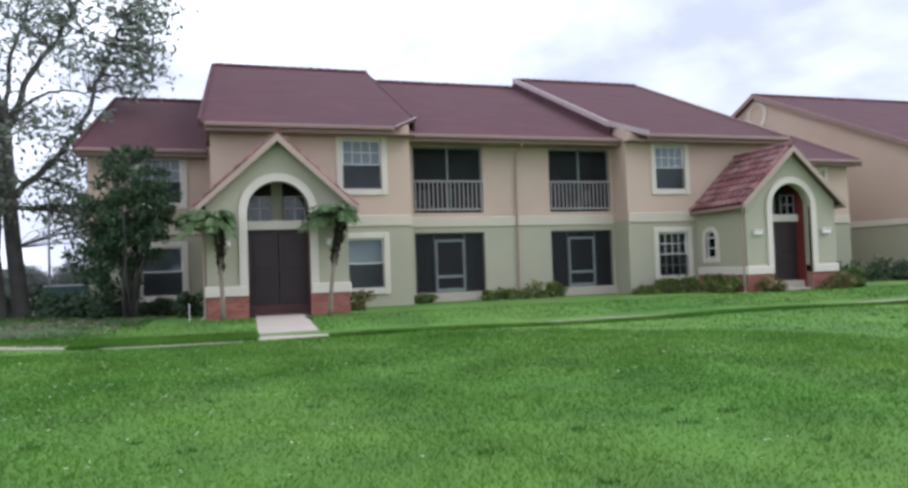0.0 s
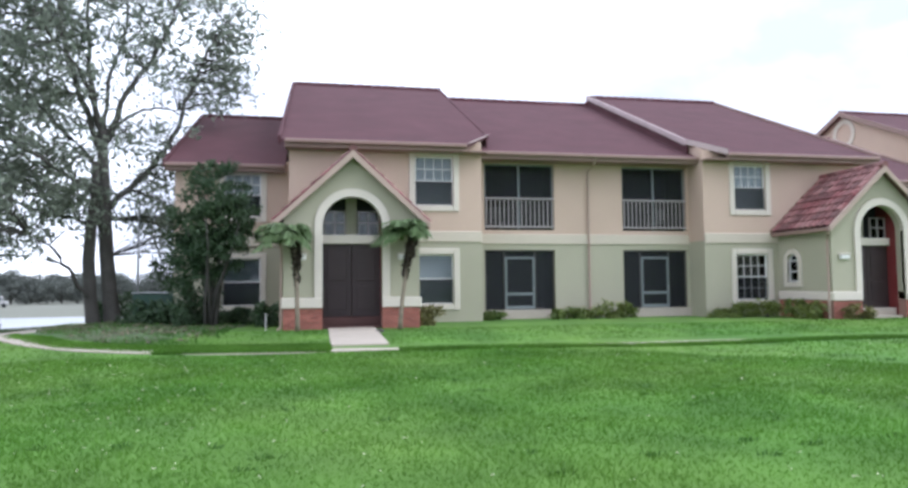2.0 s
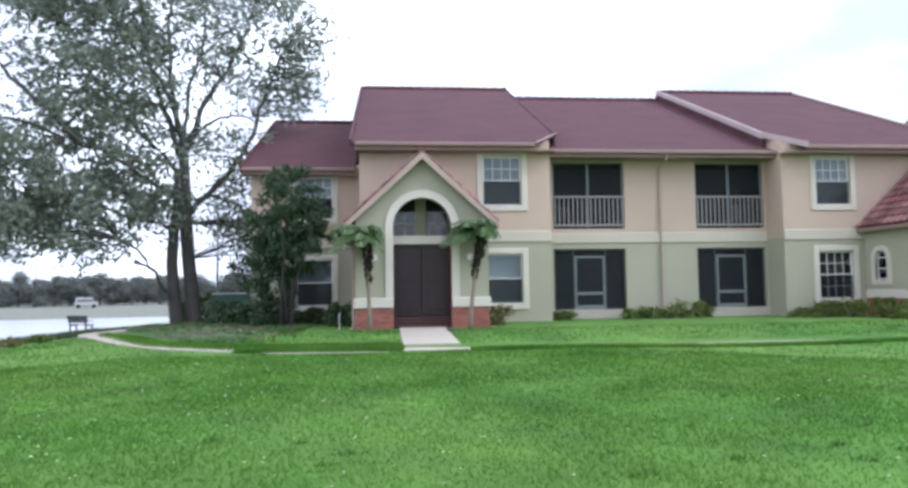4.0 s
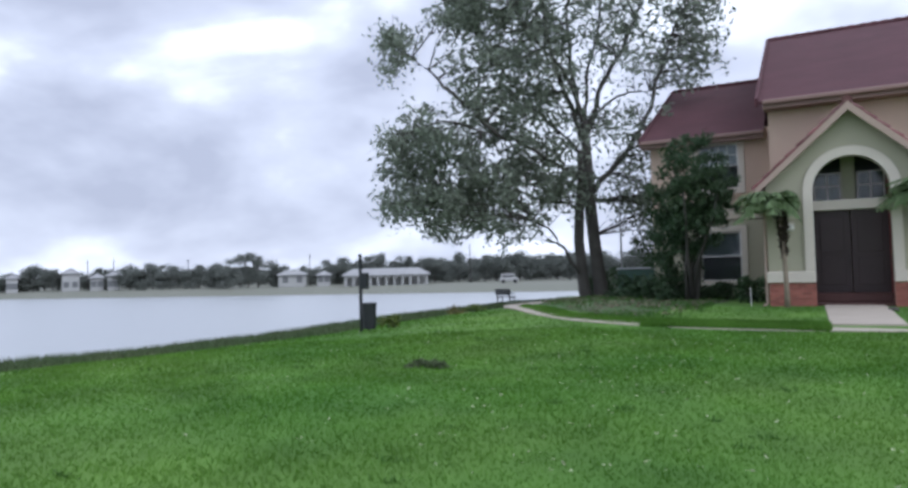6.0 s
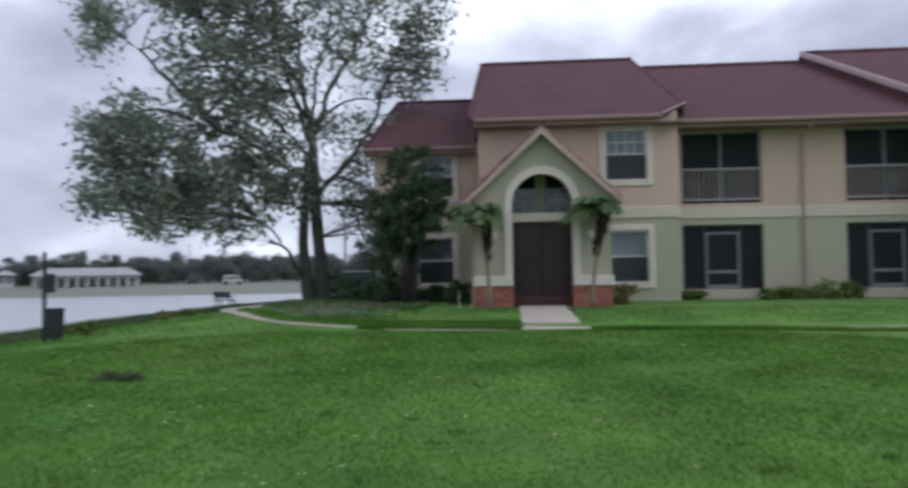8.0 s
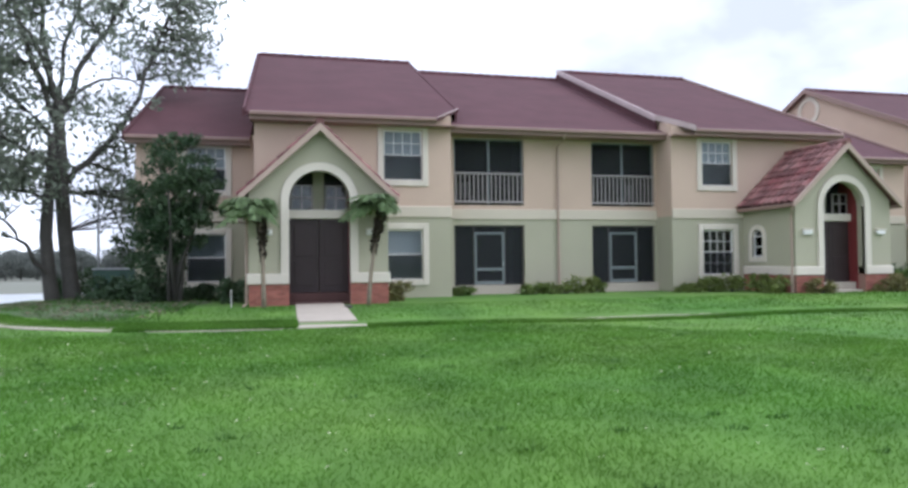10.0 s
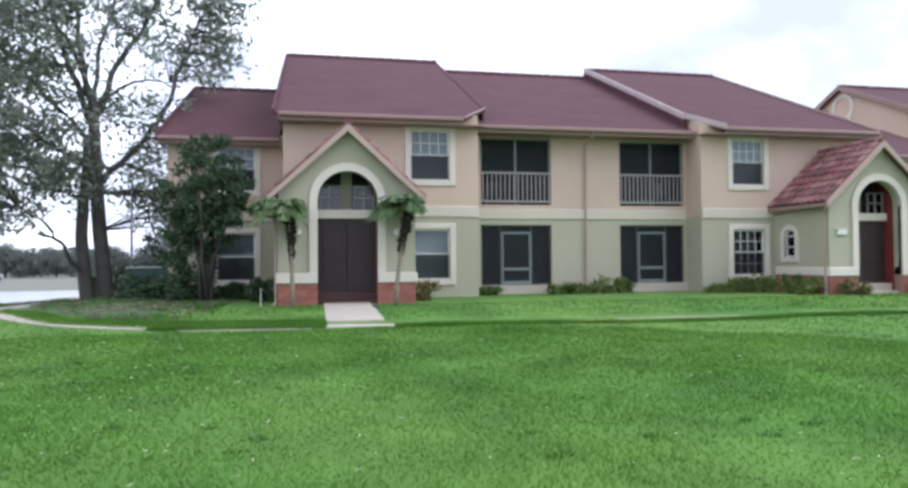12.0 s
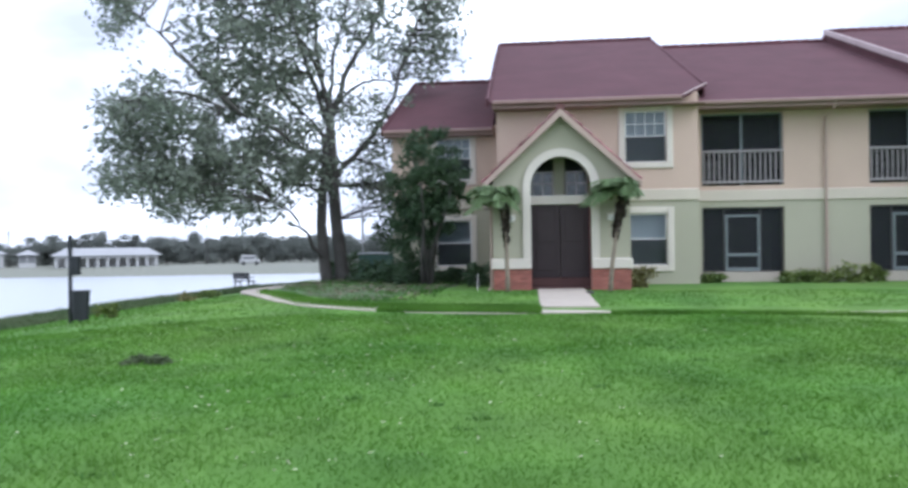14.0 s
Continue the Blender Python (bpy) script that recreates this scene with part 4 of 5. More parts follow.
# the big lakeside tree: right = across the view, back = away from it
TREE = Vector((-8.0, 28.0, 0.25))
RIGHT, AWAY = Vector((0.88, 0.47, 0)), Vector((-0.47, 0.88, 0))


def big_tree():
    t = thing("lakeside_tree", "tall two-trunked broadleaf tree with thinning windswept crown", "tree")
    r = random.Random(11)

    def at(u, z, w=0.0):
        return TREE + RIGHT * u + AWAY * w + Vector((0, 0, z - TREE.z))
    # clumps: across, height, half-width, half-height, number, leaves each
    zones = [(-8.0, 10.7, 0.8, 1.0, 12, 90), (-4.9, 11.6, 1.5, 1.8, 30, 95), (-3.6, 9.2, 2.3, 1.5, 36, 75), (-6.1, 7.0, 2.2, 1.5, 40, 95),
             (-7.9, 6.0, 1.1, 1.2, 18, 90), (-6.6, 4.3, 2.1, 1.2, 40, 100), (-3.6, 4.7, 2.6, 1.5, 46, 90), (-2.2, 7.0, 2.1, 2.0, 42, 75),
             (-2.3, 10.5, 1.9, 2.1, 34, 70), (-2.5, 13.2, 2.9, 1.8, 44, 65), (-5.2, 13.6, 1.7, 1.3, 20, 70), (-0.6, 4.8, 1.3, 1.3, 16, 45), (1.0, 14.3, 3.2, 1.5, 44, 34),
             (2.6, 11.6, 2.5, 1.8, 42, 30), (4.0, 10.3, 1.6, 1.2, 26, 30), (1.6, 5.0, 1.0, 1.6, 16, 45), (2.5, 4.0, 0.9, 1.1, 16, 50), (2.0, 7.4, 1.5, 1.3, 16, 28), (0.3, 9.2, 1.4, 2.4, 22, 26),
             (-4.5, 3.2, 2.6, 0.6, 20, 60), (3.2, 6.6, 1.0, 0.8, 8, 30), (4.6, 13.2, 1.5, 1.6, 22, 40), (3.4, 14.6, 1.6, 1.2, 18, 40), (4.9, 11.2, 0.9, 1.0, 10, 36)]
    cen, rad, cnt, tips = [], [], [], []
    for u, z, hu, hz, n, leaves in zones:
        for _ in range(int(n * 1.7)):
            while True:
                a, b, c = r.uniform(-1, 1), r.uniform(-1, 1), r.uniform(-1, 1)
                if a * a + b * b + c * c < 1:
                    break
            p = at(u + 0.08 + a * hu, z + b * hz * 1.05, c * (hu * 0.8 + 1.0))
            cen.append(p)
            s = r.uniform(0.38, 0.9)
            rad.append((s * 1.2, s * 1.2, s * 0.85))
            cnt.append(int(leaves * (0.55 if u < -3 else 0.68 if u < -0.8 else 0.74) * r.uniform(0.5, 1.4)))
            tips.append(p)
    v, f = leaf_cloud(cen, rad, cnt, 0.118, 3, shell=0.1)
    crown = raw("crown", v, f, LEAF_TREE, t, "sparse grey-green leaves in loose clumps")
    # trunks and limbs
    bm = bmesh.new()
    trunk_l = [at(-0.2, -0.1), at(-0.3, 0.25), at(-0.42, 1.2), at(-0.52, 2.6), at(-0.45, 4.0), at(-0.32, 5.2), at(-0.35, 6.4)]
    tube(bm, trunk_l, [0.34, 0.27, 0.235, 0.215, 0.20, 0.17, 0.14], 10)
    trunk = part("trunk", bm, BARK, t, "dark grey-brown bark", True)
    bm = bmesh.new()
    trunk_r = [at(0.42, -0.1), at(0.36, 0.25), at(0.25, 1.3), at(0.1, 2.8), at(0.0, 4.2), at(-0.04, 5.2), at(-0.1, 6.6), at(-0.15, 7.6)]
    tube(bm, trunk_r, [0.40, 0.32, 0.27, 0.255, 0.245, 0.235, 0.2, 0.17], 10)
    part("trunk", bm, BARK, t, "dark grey-brown bark", True)
    limbs = [[at(-0.1, 6.4), at(-0.9, 8.6, -0.3), at(-1.6, 10.6, -0.5), at(-1.9, 13.5, -0.6), at(-2.1, 15.2, -0.5)],
             [at(-0.1, 7.2), at(-0.5, 9.5, 0.4), at(-0.6, 12.0, 0.6), at(-0.4, 15.4, 0.6)],
             [at(-0.1, 7.0), at(0.6, 9.0, -0.2), at(1.6, 10.8, -0.4), at(2.4, 12.8, -0.5), at(2.9, 15.0, -0.5)],
             [at(0.0, 4.6), at(1.2, 5.9, -0.4), at(2.3, 7.6, -0.6), at(3.0, 9.8, -0.7), at(3.6, 11.4, -0.7), at(4.4, 12.6, -0.6)],
             [at(-0.15, 6.0), at(-1.4, 7.6, 0.6), at(-3.0, 9.4, 0.9), at(-4.4, 11.6, 1.0)],
             [at(-0.2, 5.0), at(-1.8, 5.9, -0.8), at(-3.8, 6.8, -1.2), at(-6.0, 7.4, -1.3), at(-7.6, 7.0, -1.2)],
             [at(-0.3, 4.0), at(-1.6, 4.4, 0.8), at(-3.4, 4.8, 1.2), at(-5.6, 4.6, 1.4)],
             [at(-0.35, 1.0), at(-1.0, 1.9, -0.4), at(-1.8, 2.9, -0.8), at(-2.6, 3.5, -1.0)],
             [at(-0.1, 7.4), at(0.2, 9.6, 0.9), at(0.9, 12.2, 1.3), at(1.1, 15.0, 1.5)],
             [at(-0.1, 7.2), at(-1.0, 9.2, -0.9), at(-2.6, 11.0, -1.4), at(-4.0, 13.2, -1.6)],
             [at(-0.15, 6.8), at(0.5, 8.0, 0.5), at(1.8, 8.9, 0.8), at(2.9, 9.0, 0.9)],
             [at(-3.8, 6.8, -1.2), at(-5.6, 8.6, -1.0), at(-7.2, 10.2, -0.6), at(-8.1, 10.8, -0.4)]]
    nodes = []
    for k, pts in enumerate(limbs):
        bm = bmesh.new()
        fine = [Vector(p) for p in curve_points([tuple(p) for p in pts], 4 * len(pts))]
        fine = [p + Vector((r.gauss(0, 0.04), r.gauss(0, 0.04), r.gauss(0, 0.04))) if 0 < i else p for i, p in enumerate(fine)]
        r0 = 0.10 if k not in (0, 1, 2, 3) else 0.13
        tube(bm, fine, [r0 * (1 - 0.8 * i / len(fine)) for i in range(len(fine))], 7)
        part("limb", bm, BARK, t, "", True)
        nodes += fine[2:]
    nodes += [Vector(p) for p in trunk_r[2:]]
    # twigs from the nearest limb to each clump
    bm = bmesh.new()
    for p in tips:
        near = min(nodes, key=lambda q: (q - p).length + 0.6 * max(q.z - p.z, 0))
        mid = near.lerp(p, 0.5) + Vector((r.gauss(0, 0.15), r.gauss(0, 0.15), 0.12))
        tube(bm, [near, mid, p], [0.028, 0.018, 0.007], 4)
        if r.random() < 0.7:
            q = p + Vector((r.gauss(0, 0.5), r.gauss(0, 0.5), r.gauss(0.25, 0.3)))
            tube(bm, [mid, mid.lerp(q, 0.6) + Vector((0, 0, 0.08)), q], [0.018, 0.012, 0.005], 4)
    tagged(part("twig_growth", bm, BARK, t), "thin bare twigs", kind="stuff")


big_tree()


def bush(name, x, y, w, d, h, mat_, label, n=14, leaves=90, size=0.075, seed=0, z0=None, stems=5, lift=0.15):
    """A shrub: stems and a crown of leaf clumps inside an uneven mound."""
    base = gz(x, y) - 0.03 if z0 is None else z0
    t = thing(name, label, "shrub", at=(0, 0, 0))
    r = random.Random(seed)
    cen, rad = [], []
    for _ in range(n):
        a, b = r.uniform(-1, 1), r.uniform(-1, 1)
        c = r.uniform(lift, 1.0) * math.sqrt(max(1 - 0.55 * (a * a + b * b), 0.1))
        cen.append((x + a * w * 0.4, y + b * d * 0.4, base + c * h * 0.86))
        s = r.uniform(0.16, 0.3)
        rad.append((w * s * 0.8 + 0.05, d * s + 0.05, h * s * 0.8 + 0.03))
    v, f = leaf_cloud(cen, rad, [leaves] * n, size, seed + 50, shell=0.15)
    raw("crown", v, f, mat_, t)
    for k in range(stems):
        bm = bmesh.new()
        c = cen[k % n]
        tube(bm, [(x + r.gauss(0, 0.06) * w, y + r.gauss(0, 0.06) * d, base - 0.05), ((x + c[0]) / 2, (y + c[1]) / 2, base + (c[2] - base) * 0.5), c],
             [0.02 + 0.008 * h, 0.014 + 0.006 * h, 0.006], 5)
        part("stem", bm, BARK, t)
    return t


bush("shore_weed", -10.0, 15.6, 0.6, 0.5, 0.55, LEAF_SHRUB, "ragged weed clump on the lake bank", 6, 45, 0.06, 90)
bush("shore_weed", -10.6, 22.0, 0.6, 0.4, 0.4, LEAF_SHRUB, "ragged weed clump on the lake bank", 6, 45, 0.06, 91)
bush("shore_weed", -10.5, 20.2, 0.8, 0.4, 0.35, LEAF_DRY, "dry ragged weed clump on the lake bank", 6, 45, 0.06, 92)
bush("grass_clump", -5.25, 9.05, 0.75, 0.35, 0.14, SHORE, "low dull clump of rank grass in the lawn", 10, 70, 0.04, 93, lift=0.05)
# the tall dark shrub tree before the wing, and low planting under it
def shrub_tree():
    """A many-stemmed small tree, bare below and leafy above."""
    t = thing("shrub_tree", "small many-stemmed dark green tree before the wing wall", "tree")
    r = random.Random(17)
    x, y = -3.3, 22.0
    z0 = gz(x, y) - 0.05
    cen, rad = [], []
    while len(cen) < 120:
        a, b, c = r.uniform(-1, 1), r.uniform(-1, 1), r.uniform(-1, 1)
        if a * a + b * b + c * c < 1:
            cen.append((-3.0 + a * 1.2, y + b * 0.9, 3.9 + c * 1.75 - 0.35 * abs(a)))
            q = r.uniform(0.18, 0.36)
            rad.append((q, q, q * 0.8))
    for _ in range(70):
        cen.append((-3.75 + r.uniform(-0.75, 0.75), y + 0.4 + r.uniform(-0.6, 0.6), r.uniform(0.7, 4.0)))
        rad.append((0.28, 0.28, 0.28))
    v, f = leaf_cloud(cen, rad, [105] * len(cen), 0.06, 31, shell=0.1)
    raw("crown", v, f, LEAF_DARK, t, "dark green fine leaves")
    for k in range(9):
        c = cen[k * 9]
        bm = bmesh.new()
        p = Vector((x + r.gauss(0, 0.1), y + r.gauss(0, 0.1), z0))
        q = Vector(c)
        tube(bm, [p, p.lerp(q, 0.35) + Vector((r.gauss(0, 0.06), 0, 0.2)), p.lerp(q, 0.7), q], [0.06, 0.05, 0.035, 0.012], 6)
        part("stem", bm, BARK, t, "", True)


shrub_tree()
for k, (x, y, w, h) in enumerate(((-4.7, 23.4, 1.6, 1.0), (-3.7, 22.4, 1.5, 0.8), (-2.4, 23.6, 1.4, 0.7), (-5.7, 24.6, 1.4, 1.0), (-1.5, 21.6, 0.8, 1.0), (-3.2, 24.3, 1.4, 0.7))):
    bush("low_shrub", x, y, w, 1.0, h, LEAF_DARK, "low dark evergreen shrub at the wing wall", 12, 80, 0.07, 10 + k)
for k, (x, y, w, h, m) in enumerate(((3.35, 21.0, 0.7, 0.75, LEAF_DRY), (8.6, 22.9, 1.3, 0.62, LEAF_SHRUB), (9.6, 22.8, 1.5, 0.7, LEAF_SHRUB), (10.7, 22.9, 1.2, 0.6, LEAF_SHRUB),
                                     (5.9, 23.0, 0.9, 0.35, LEAF_SHRUB), (13.9, 21.9, 0.9, 0.4, LEAF_SHRUB), (14.8, 21.8, 1.0, 0.6, LEAF_SHRUB), (15.5, 21.7, 1.2, 0.8, LEAF_SHRUB),
                                     (16.1, 20.9, 0.9, 0.85, LEAF_SHRUB), (16.1, 20.1, 0.9, 0.8, LEAF_SHRUB), (17.2, 19.4, 0.7, 0.7, LEAF_DRY), (20.0, 19.3, 1.2, 0.75, LEAF_DRY), (20.9, 19.6, 0.9, 0.95, LEAF_SHRUB))):
    bush("foundation_shrub", x, y, w, 0.8, h, m, "dry yellowing shrub by the entrance porch" if m is LEAF_DRY else "low yellow-green foundation shrub along the wall", 12, 75, 0.065, 30 + k)
for k in range(7):
    bush("hedge_shrub", 22.3 + 1.35 * k, 23.0 - 0.05 * k, 1.7, 1.1, 1.15, LEAF_DARK, "clipped dark green hedge shrub", 12, 80, 0.07, 60 + k)
for k, (x, y, w, h) in enumerate(((-7.2, 31, 3.0, 2.8), (-5.6, 33.5, 2.6, 3.4), (-9.6, 34, 2.5, 1.6))):
    bush("garden_shrub", x + 0.6, y, w, 1.8, h, LEAF_DARK, "rounded dark green shrub behind the tree", 18, 90, 0.10, 75 + k)


def small_palm(x, y, lean, h, seed):
    """A slim palm with a green crown and a hanging skirt of dead fronds."""
    t = thing("small_palm", "slim young palm with green crown and dark dead fronds", "palm", "palms at the entrance")
    r = random.Random(seed)
    z0 = gz(x, y) - 0.05
    top = Vector((x + lean, y, z0 + h))
    bm = bmesh.new()
    pts = [Vector((x + lean * (k / 6) ** 1.5, y, z0 + h * k / 6)) for k in range(7)]
    tube(bm, pts, [0.075, 0.06, 0.055, 0.052, 0.055, 0.06, 0.05], 8)
    part("trunk", bm, PALM_TRUNK, t, "thin pale trunk", True)

    def frond(az, up, length, mat_, name):
        d = (Vector((math.cos(az), math.sin(az), 0)) + Vector((-0.42, 0, 0)))
        spine = [top + d * length * s * math.cos(up * (1 - s * 0.4)) * 1.0 + Vector((0, 0, length * (math.sin(up) * s - 0.8 * s * s))) for s in np.linspace(0, 1, 9)]
        v, f = [], []
        side = Vector((-d.y, d.x, 0))
        for i in range(1, 9):
            for j in (0.0, 0.5):
                p = spine[i - 1].lerp(spine[i], j)
                fwd = (spine[i] - spine[i - 1]).normalized()
                ll = 0.36 * math.sin(math.pi * (0.12 + 0.86 * (i - 1 + j) / 8)) * r.uniform(0.8, 1.15)
                for s in (-1, 1):
                    tip = p + side * s * ll * 0.75 + fwd * ll * 0.65 + Vector((0, 0, -ll * r.uniform(0.2, 0.7)))
                    wv = fwd * 0.038
                    k = len(v)
                    v += [p - wv, p + wv, tip.lerp(p, 0.35) + wv, tip]
                    f.append((k, k + 1, k + 2, k + 3))
        for i in range(8):
            k = len(v)
            a, b = spine[i], spine[i + 1]
            v += [a - side * 0.014, a + side * 0.014, b + side * 0.01, b - side * 0.01]
            f.append((k, k + 1, k + 2, k + 3))
        raw(name, [q[:] for q in v], f, mat_, t)
    for k in range(34):
        frond(k * 2.4 + r.uniform(-0.3, 0.3), r.uniform(0.1, 1.2), r.uniform(0.7, 0.98), PALM, "frond")
    # the skirt
    cen = [tuple(top.lerp(pts[3], s) + Vector((r.gauss(0, 0.03), r.gauss(0, 0.03), 0))) for s in np.linspace(0.05, 0.9, 9)]
    v, f = leaf_cloud(cen, [(0.15 - 0.012 * k, 0.15 - 0.012 * k, 0.16) for k in range(9)], [80] * 9, 0.10, seed, shell=0.0)
    raw("dead_fronds", v, f, PALM_DEAD, t, "dark brown hanging dead fronds")


small_palm(-0.55, 19.2, -0.10, 2.75, 4)
small_palm(2.25, 19.2, 0.42, 2.9, 9)


# mulch under the tree
def mulch_bed():
    r = np.random.default_rng(8)
    keys = [(-3.6, 17.2), (-5.1, 17.3), (-6.9, 19.3), (-8.4, 22.5), (-9.8, 28), (-9.5, 33), (-5.5, 34), (-5.3, 25), (-4.8, 23.0), (-2.2, 22.4), (-2.6, 20.2), (-3.6, 17.2)]
    edge = curve_points(keys, 90)[:-1]
    c = edge.mean(0) + np.array([0.4, -1.0])
    v = []
    rings = 14
    for k in range(rings):
        s = (k + 1) / rings
        p = c + (edge - c) * (s * (1 + (0.03 * r.normal(size=(len(edge), 1)) if k == rings - 1 else 0)))
        v.append(np.column_stack([p, ground_z(*p.T) + (0.035 if k < rings - 1 else -0.02) + (0.012 * r.normal(size=len(p)) if k < rings - 1 else 0)]))
    v = np.vstack([v[i] for i in range(rings)])
    n = len(edge)
    f = [(k * n + i, k * n + (i + 1) % n, (k + 1) * n + (i + 1) % n, (k + 1) * n + i) for k in range(rings - 1) for i in range(n)]
    ob = raw("planting_bed", v, f, MULCH)
    tagged(ob, "dark leaf-strewn planting bed with patchy grass under the tree", "planting bed", kind="structure")


mulch_bed()


# ---- lakeside furniture ----
def waste_station():
    x, y = -10.47, 15.08
    z = gz(x, y)
    t = thing("waste_station", "dark post with bag dispenser and black litter bin", "litter bin")
    part("post", soft_boxes((x - 0.19, x - 0.12, y - 0.035, y + 0.035, z - 0.1, z + 2.05), r=0.008), BLACK, t, "dark square post")
    part("dispenser", soft_boxes((x - 0.12, x + 0.08, y - 0.08, y + 0.06, z + 1.12, z + 1.55), r=0.015), BLACK, t, "small dark bag dispenser box")
    bm = bmesh.new()
    n = 16
    for a, b, ra, rb in ((0.08, 0.72, 0.19, 0.22), (0.72, 0.76, 0.235, 0.235)):
        tube(bm, [(x + 0.1, y, z + a), (x + 0.1, y, z + b)], [ra * 0.9, rb * 0.9], n)
    part("bin", bm, BLACK, t, "black litter bin")
    part("bin_bracket", boxes((x - 0.12, x + 0.1, y - 0.03, y + 0.03, z + 0.3, z + 0.36)), BLACK, t)
    part("bin_leg", boxes((x + 0.07, x + 0.13, y - 0.03, y + 0.03, z - 0.05, z + 0.1)), BLACK, t)


waste_station()


def park_bench():
    x, y = -13.75, 32.4
    z = gz(x, y)
    t = thing("park_bench", "dark park bench facing the lake beside the path", "bench")
    rot = pose(x, y, z, 0, 0, 160) @ Matrix.Scale(0.85, 4)
    rows = {"seat": [(-0.62, 0.62, -0.22 + 0.11 * k, -0.13 + 0.11 * k, 0.42, 0.46) for k in range(4)],
            "backrest": [(-0.62, 0.62, 0.24 + 0.03 * k, 0.27 + 0.03 * k, 0.56 + 0.125 * k, 0.675 + 0.125 * k) for k in range(3)]}
    for name, rs in rows.items():
        bm = soft_boxes(*rs, r=0.008)
        bm.transform(rot)
        part(name, bm, BLACK, t)
    for s in (-0.5, 0.5):
        bm = soft_boxes((s - 0.03, s + 0.03, -0.22, -0.16, -0.05, 0.42), (s - 0.03, s + 0.03, 0.2, 0.26, -0.05, 0.5), (s - 0.03, s + 0.03, 0.26, 0.31, 0.44, 0.9),
                        (s - 0.03, s + 0.03, -0.22, 0.3, 0.38, 0.42), (s - 0.03, s + 0.03, -0.22, 0.3, 0.62, 0.66), r=0.008)
        bm.transform(rot)
        part("leg_frame", bm, BLACK, t)


park_bench()
box_t = thing("utility_box", "dark green metal utility box beyond the tree", "utility box")
zb_ = gz(-5.95, 27.4)
part("cabinet", soft_boxes((-6.7, -5.2, 27.0, 27.8, zb_ + 0.05, zb_ + 1.0), r=0.03), GREEN_BOX, box_t)
part("lid", soft_boxes((-6.74, -5.16, 26.96, 27.84, zb_ + 1.0, zb_ + 1.06), r=0.015), STEEL, box_t, "pale metal lid")
part("base", boxes((-6.8, -5.1, 26.9, 27.9, zb_ - 0.1, zb_ + 0.05)), CONCRETE, box_t)
pole_t = thing("lamp_pole", "slim pale metal pole behind the tree", "pole")
bm = bmesh.new()
tube(bm, [(-6.85, 28.3, 0.1), (-6.85, 28.3, 2.6), (-6.85, 28.3, 4.6)], [0.05, 0.045, 0.035], 8)
part("shaft", bm, STEEL, pole_t, "", True)
bm = bmesh.new()
tube(bm, [(-6.85, 28.3, 0.1), (-6.85, 28.3, 0.5)], [0.09, 0.08], 8)
part("foot", bm, STEEL, pole_t)
stake = thing("marker_stake", "thin white marker stake in the bed", "stake")
bm = bmesh.new()
tube(bm, [(-1.42, 19.6, 0.3), (-1.42, 19.6, 0.82)], [0.011, 0.010], 6)
part("rod", bm, WHITE, stake)
part("cap", soft_boxes((-1.44, -1.40, 19.58, 19.62, 0.82, 0.85), r=0.008), WHITE, stake)


stone = thing("stone", "small dark stone at the path edge", "stone")
bm = bmesh.new()
bmesh.ops.create_icosphere(bm, subdivisions=2, radius=0.09)
for v_ in bm.verts:
    v_.co *= 1 + 0.25 * noise.noise(v_.co * 9)
bmesh.ops.scale(bm, vec=(1.3, 0.9, 0.6), verts=bm.verts)
bmesh.ops.translate(bm, vec=(1.62, 18.4, gz(1.62, 18.4) + 0.04), verts=bm.verts)
part("body", bm, BARK, stone)


# ---- across the lake ----
def far_place(az, d):
    """A place on the far bank, by its turn to the left of straight ahead and its distance."""
    return -d * math.sin(radians(az)), d * math.cos(radians(az))


def far_tree(az, d, w, h, seed, trunk_h=1.2):
    x, y = far_place(az, d)
    z = gz(x, y)
    t = thing("far_tree", "rounded tree across the lake, leaves greyed to suggest haze", "tree", "trees on the far shore")
    r = random.Random(seed)
    cen, rad = [], []
    for _ in range(int(14 + w * 3.2)):
        a, b = r.uniform(-1, 1), r.uniform(-1, 1)
        c = r.uniform(0.05, 1) ** 0.8 * math.sqrt(max(1 - 0.75 * a * a - 0.2 * b * b, 0.05))
        ca, sa = math.cos(radians(az)), math.sin(radians(az))
        u, v_ = a * w * 0.42, b * min(w, 8) * 0.35
        cen.append((x + u * ca - v_ * sa, y + u * sa + v_ * ca, z + trunk_h * 0.6 + c * (h - trunk_h) * 0.85))
        s = r.uniform(0.7, 1.15)
        rad.append((s * 1.3, s * 1.3, s * 0.85))
    v, f = leaf_cloud(cen, rad, [150] * len(cen), 0.19, seed, shell=0.1)
    raw("crown", v, f, LEAF_FAR_HAZED, t)
    for k in range(max(1, int(w / 4))):
        bm = bmesh.new()
        u = (k + 0.5 - max(1, int(w / 4)) / 2) * 2.5
        tube(bm, [(x + u, y, z - 0.2), (x + u * 1.05, y, z + h * 0.55)], [0.14, 0.08], 6)
        part("trunk", bm, BARK, t)


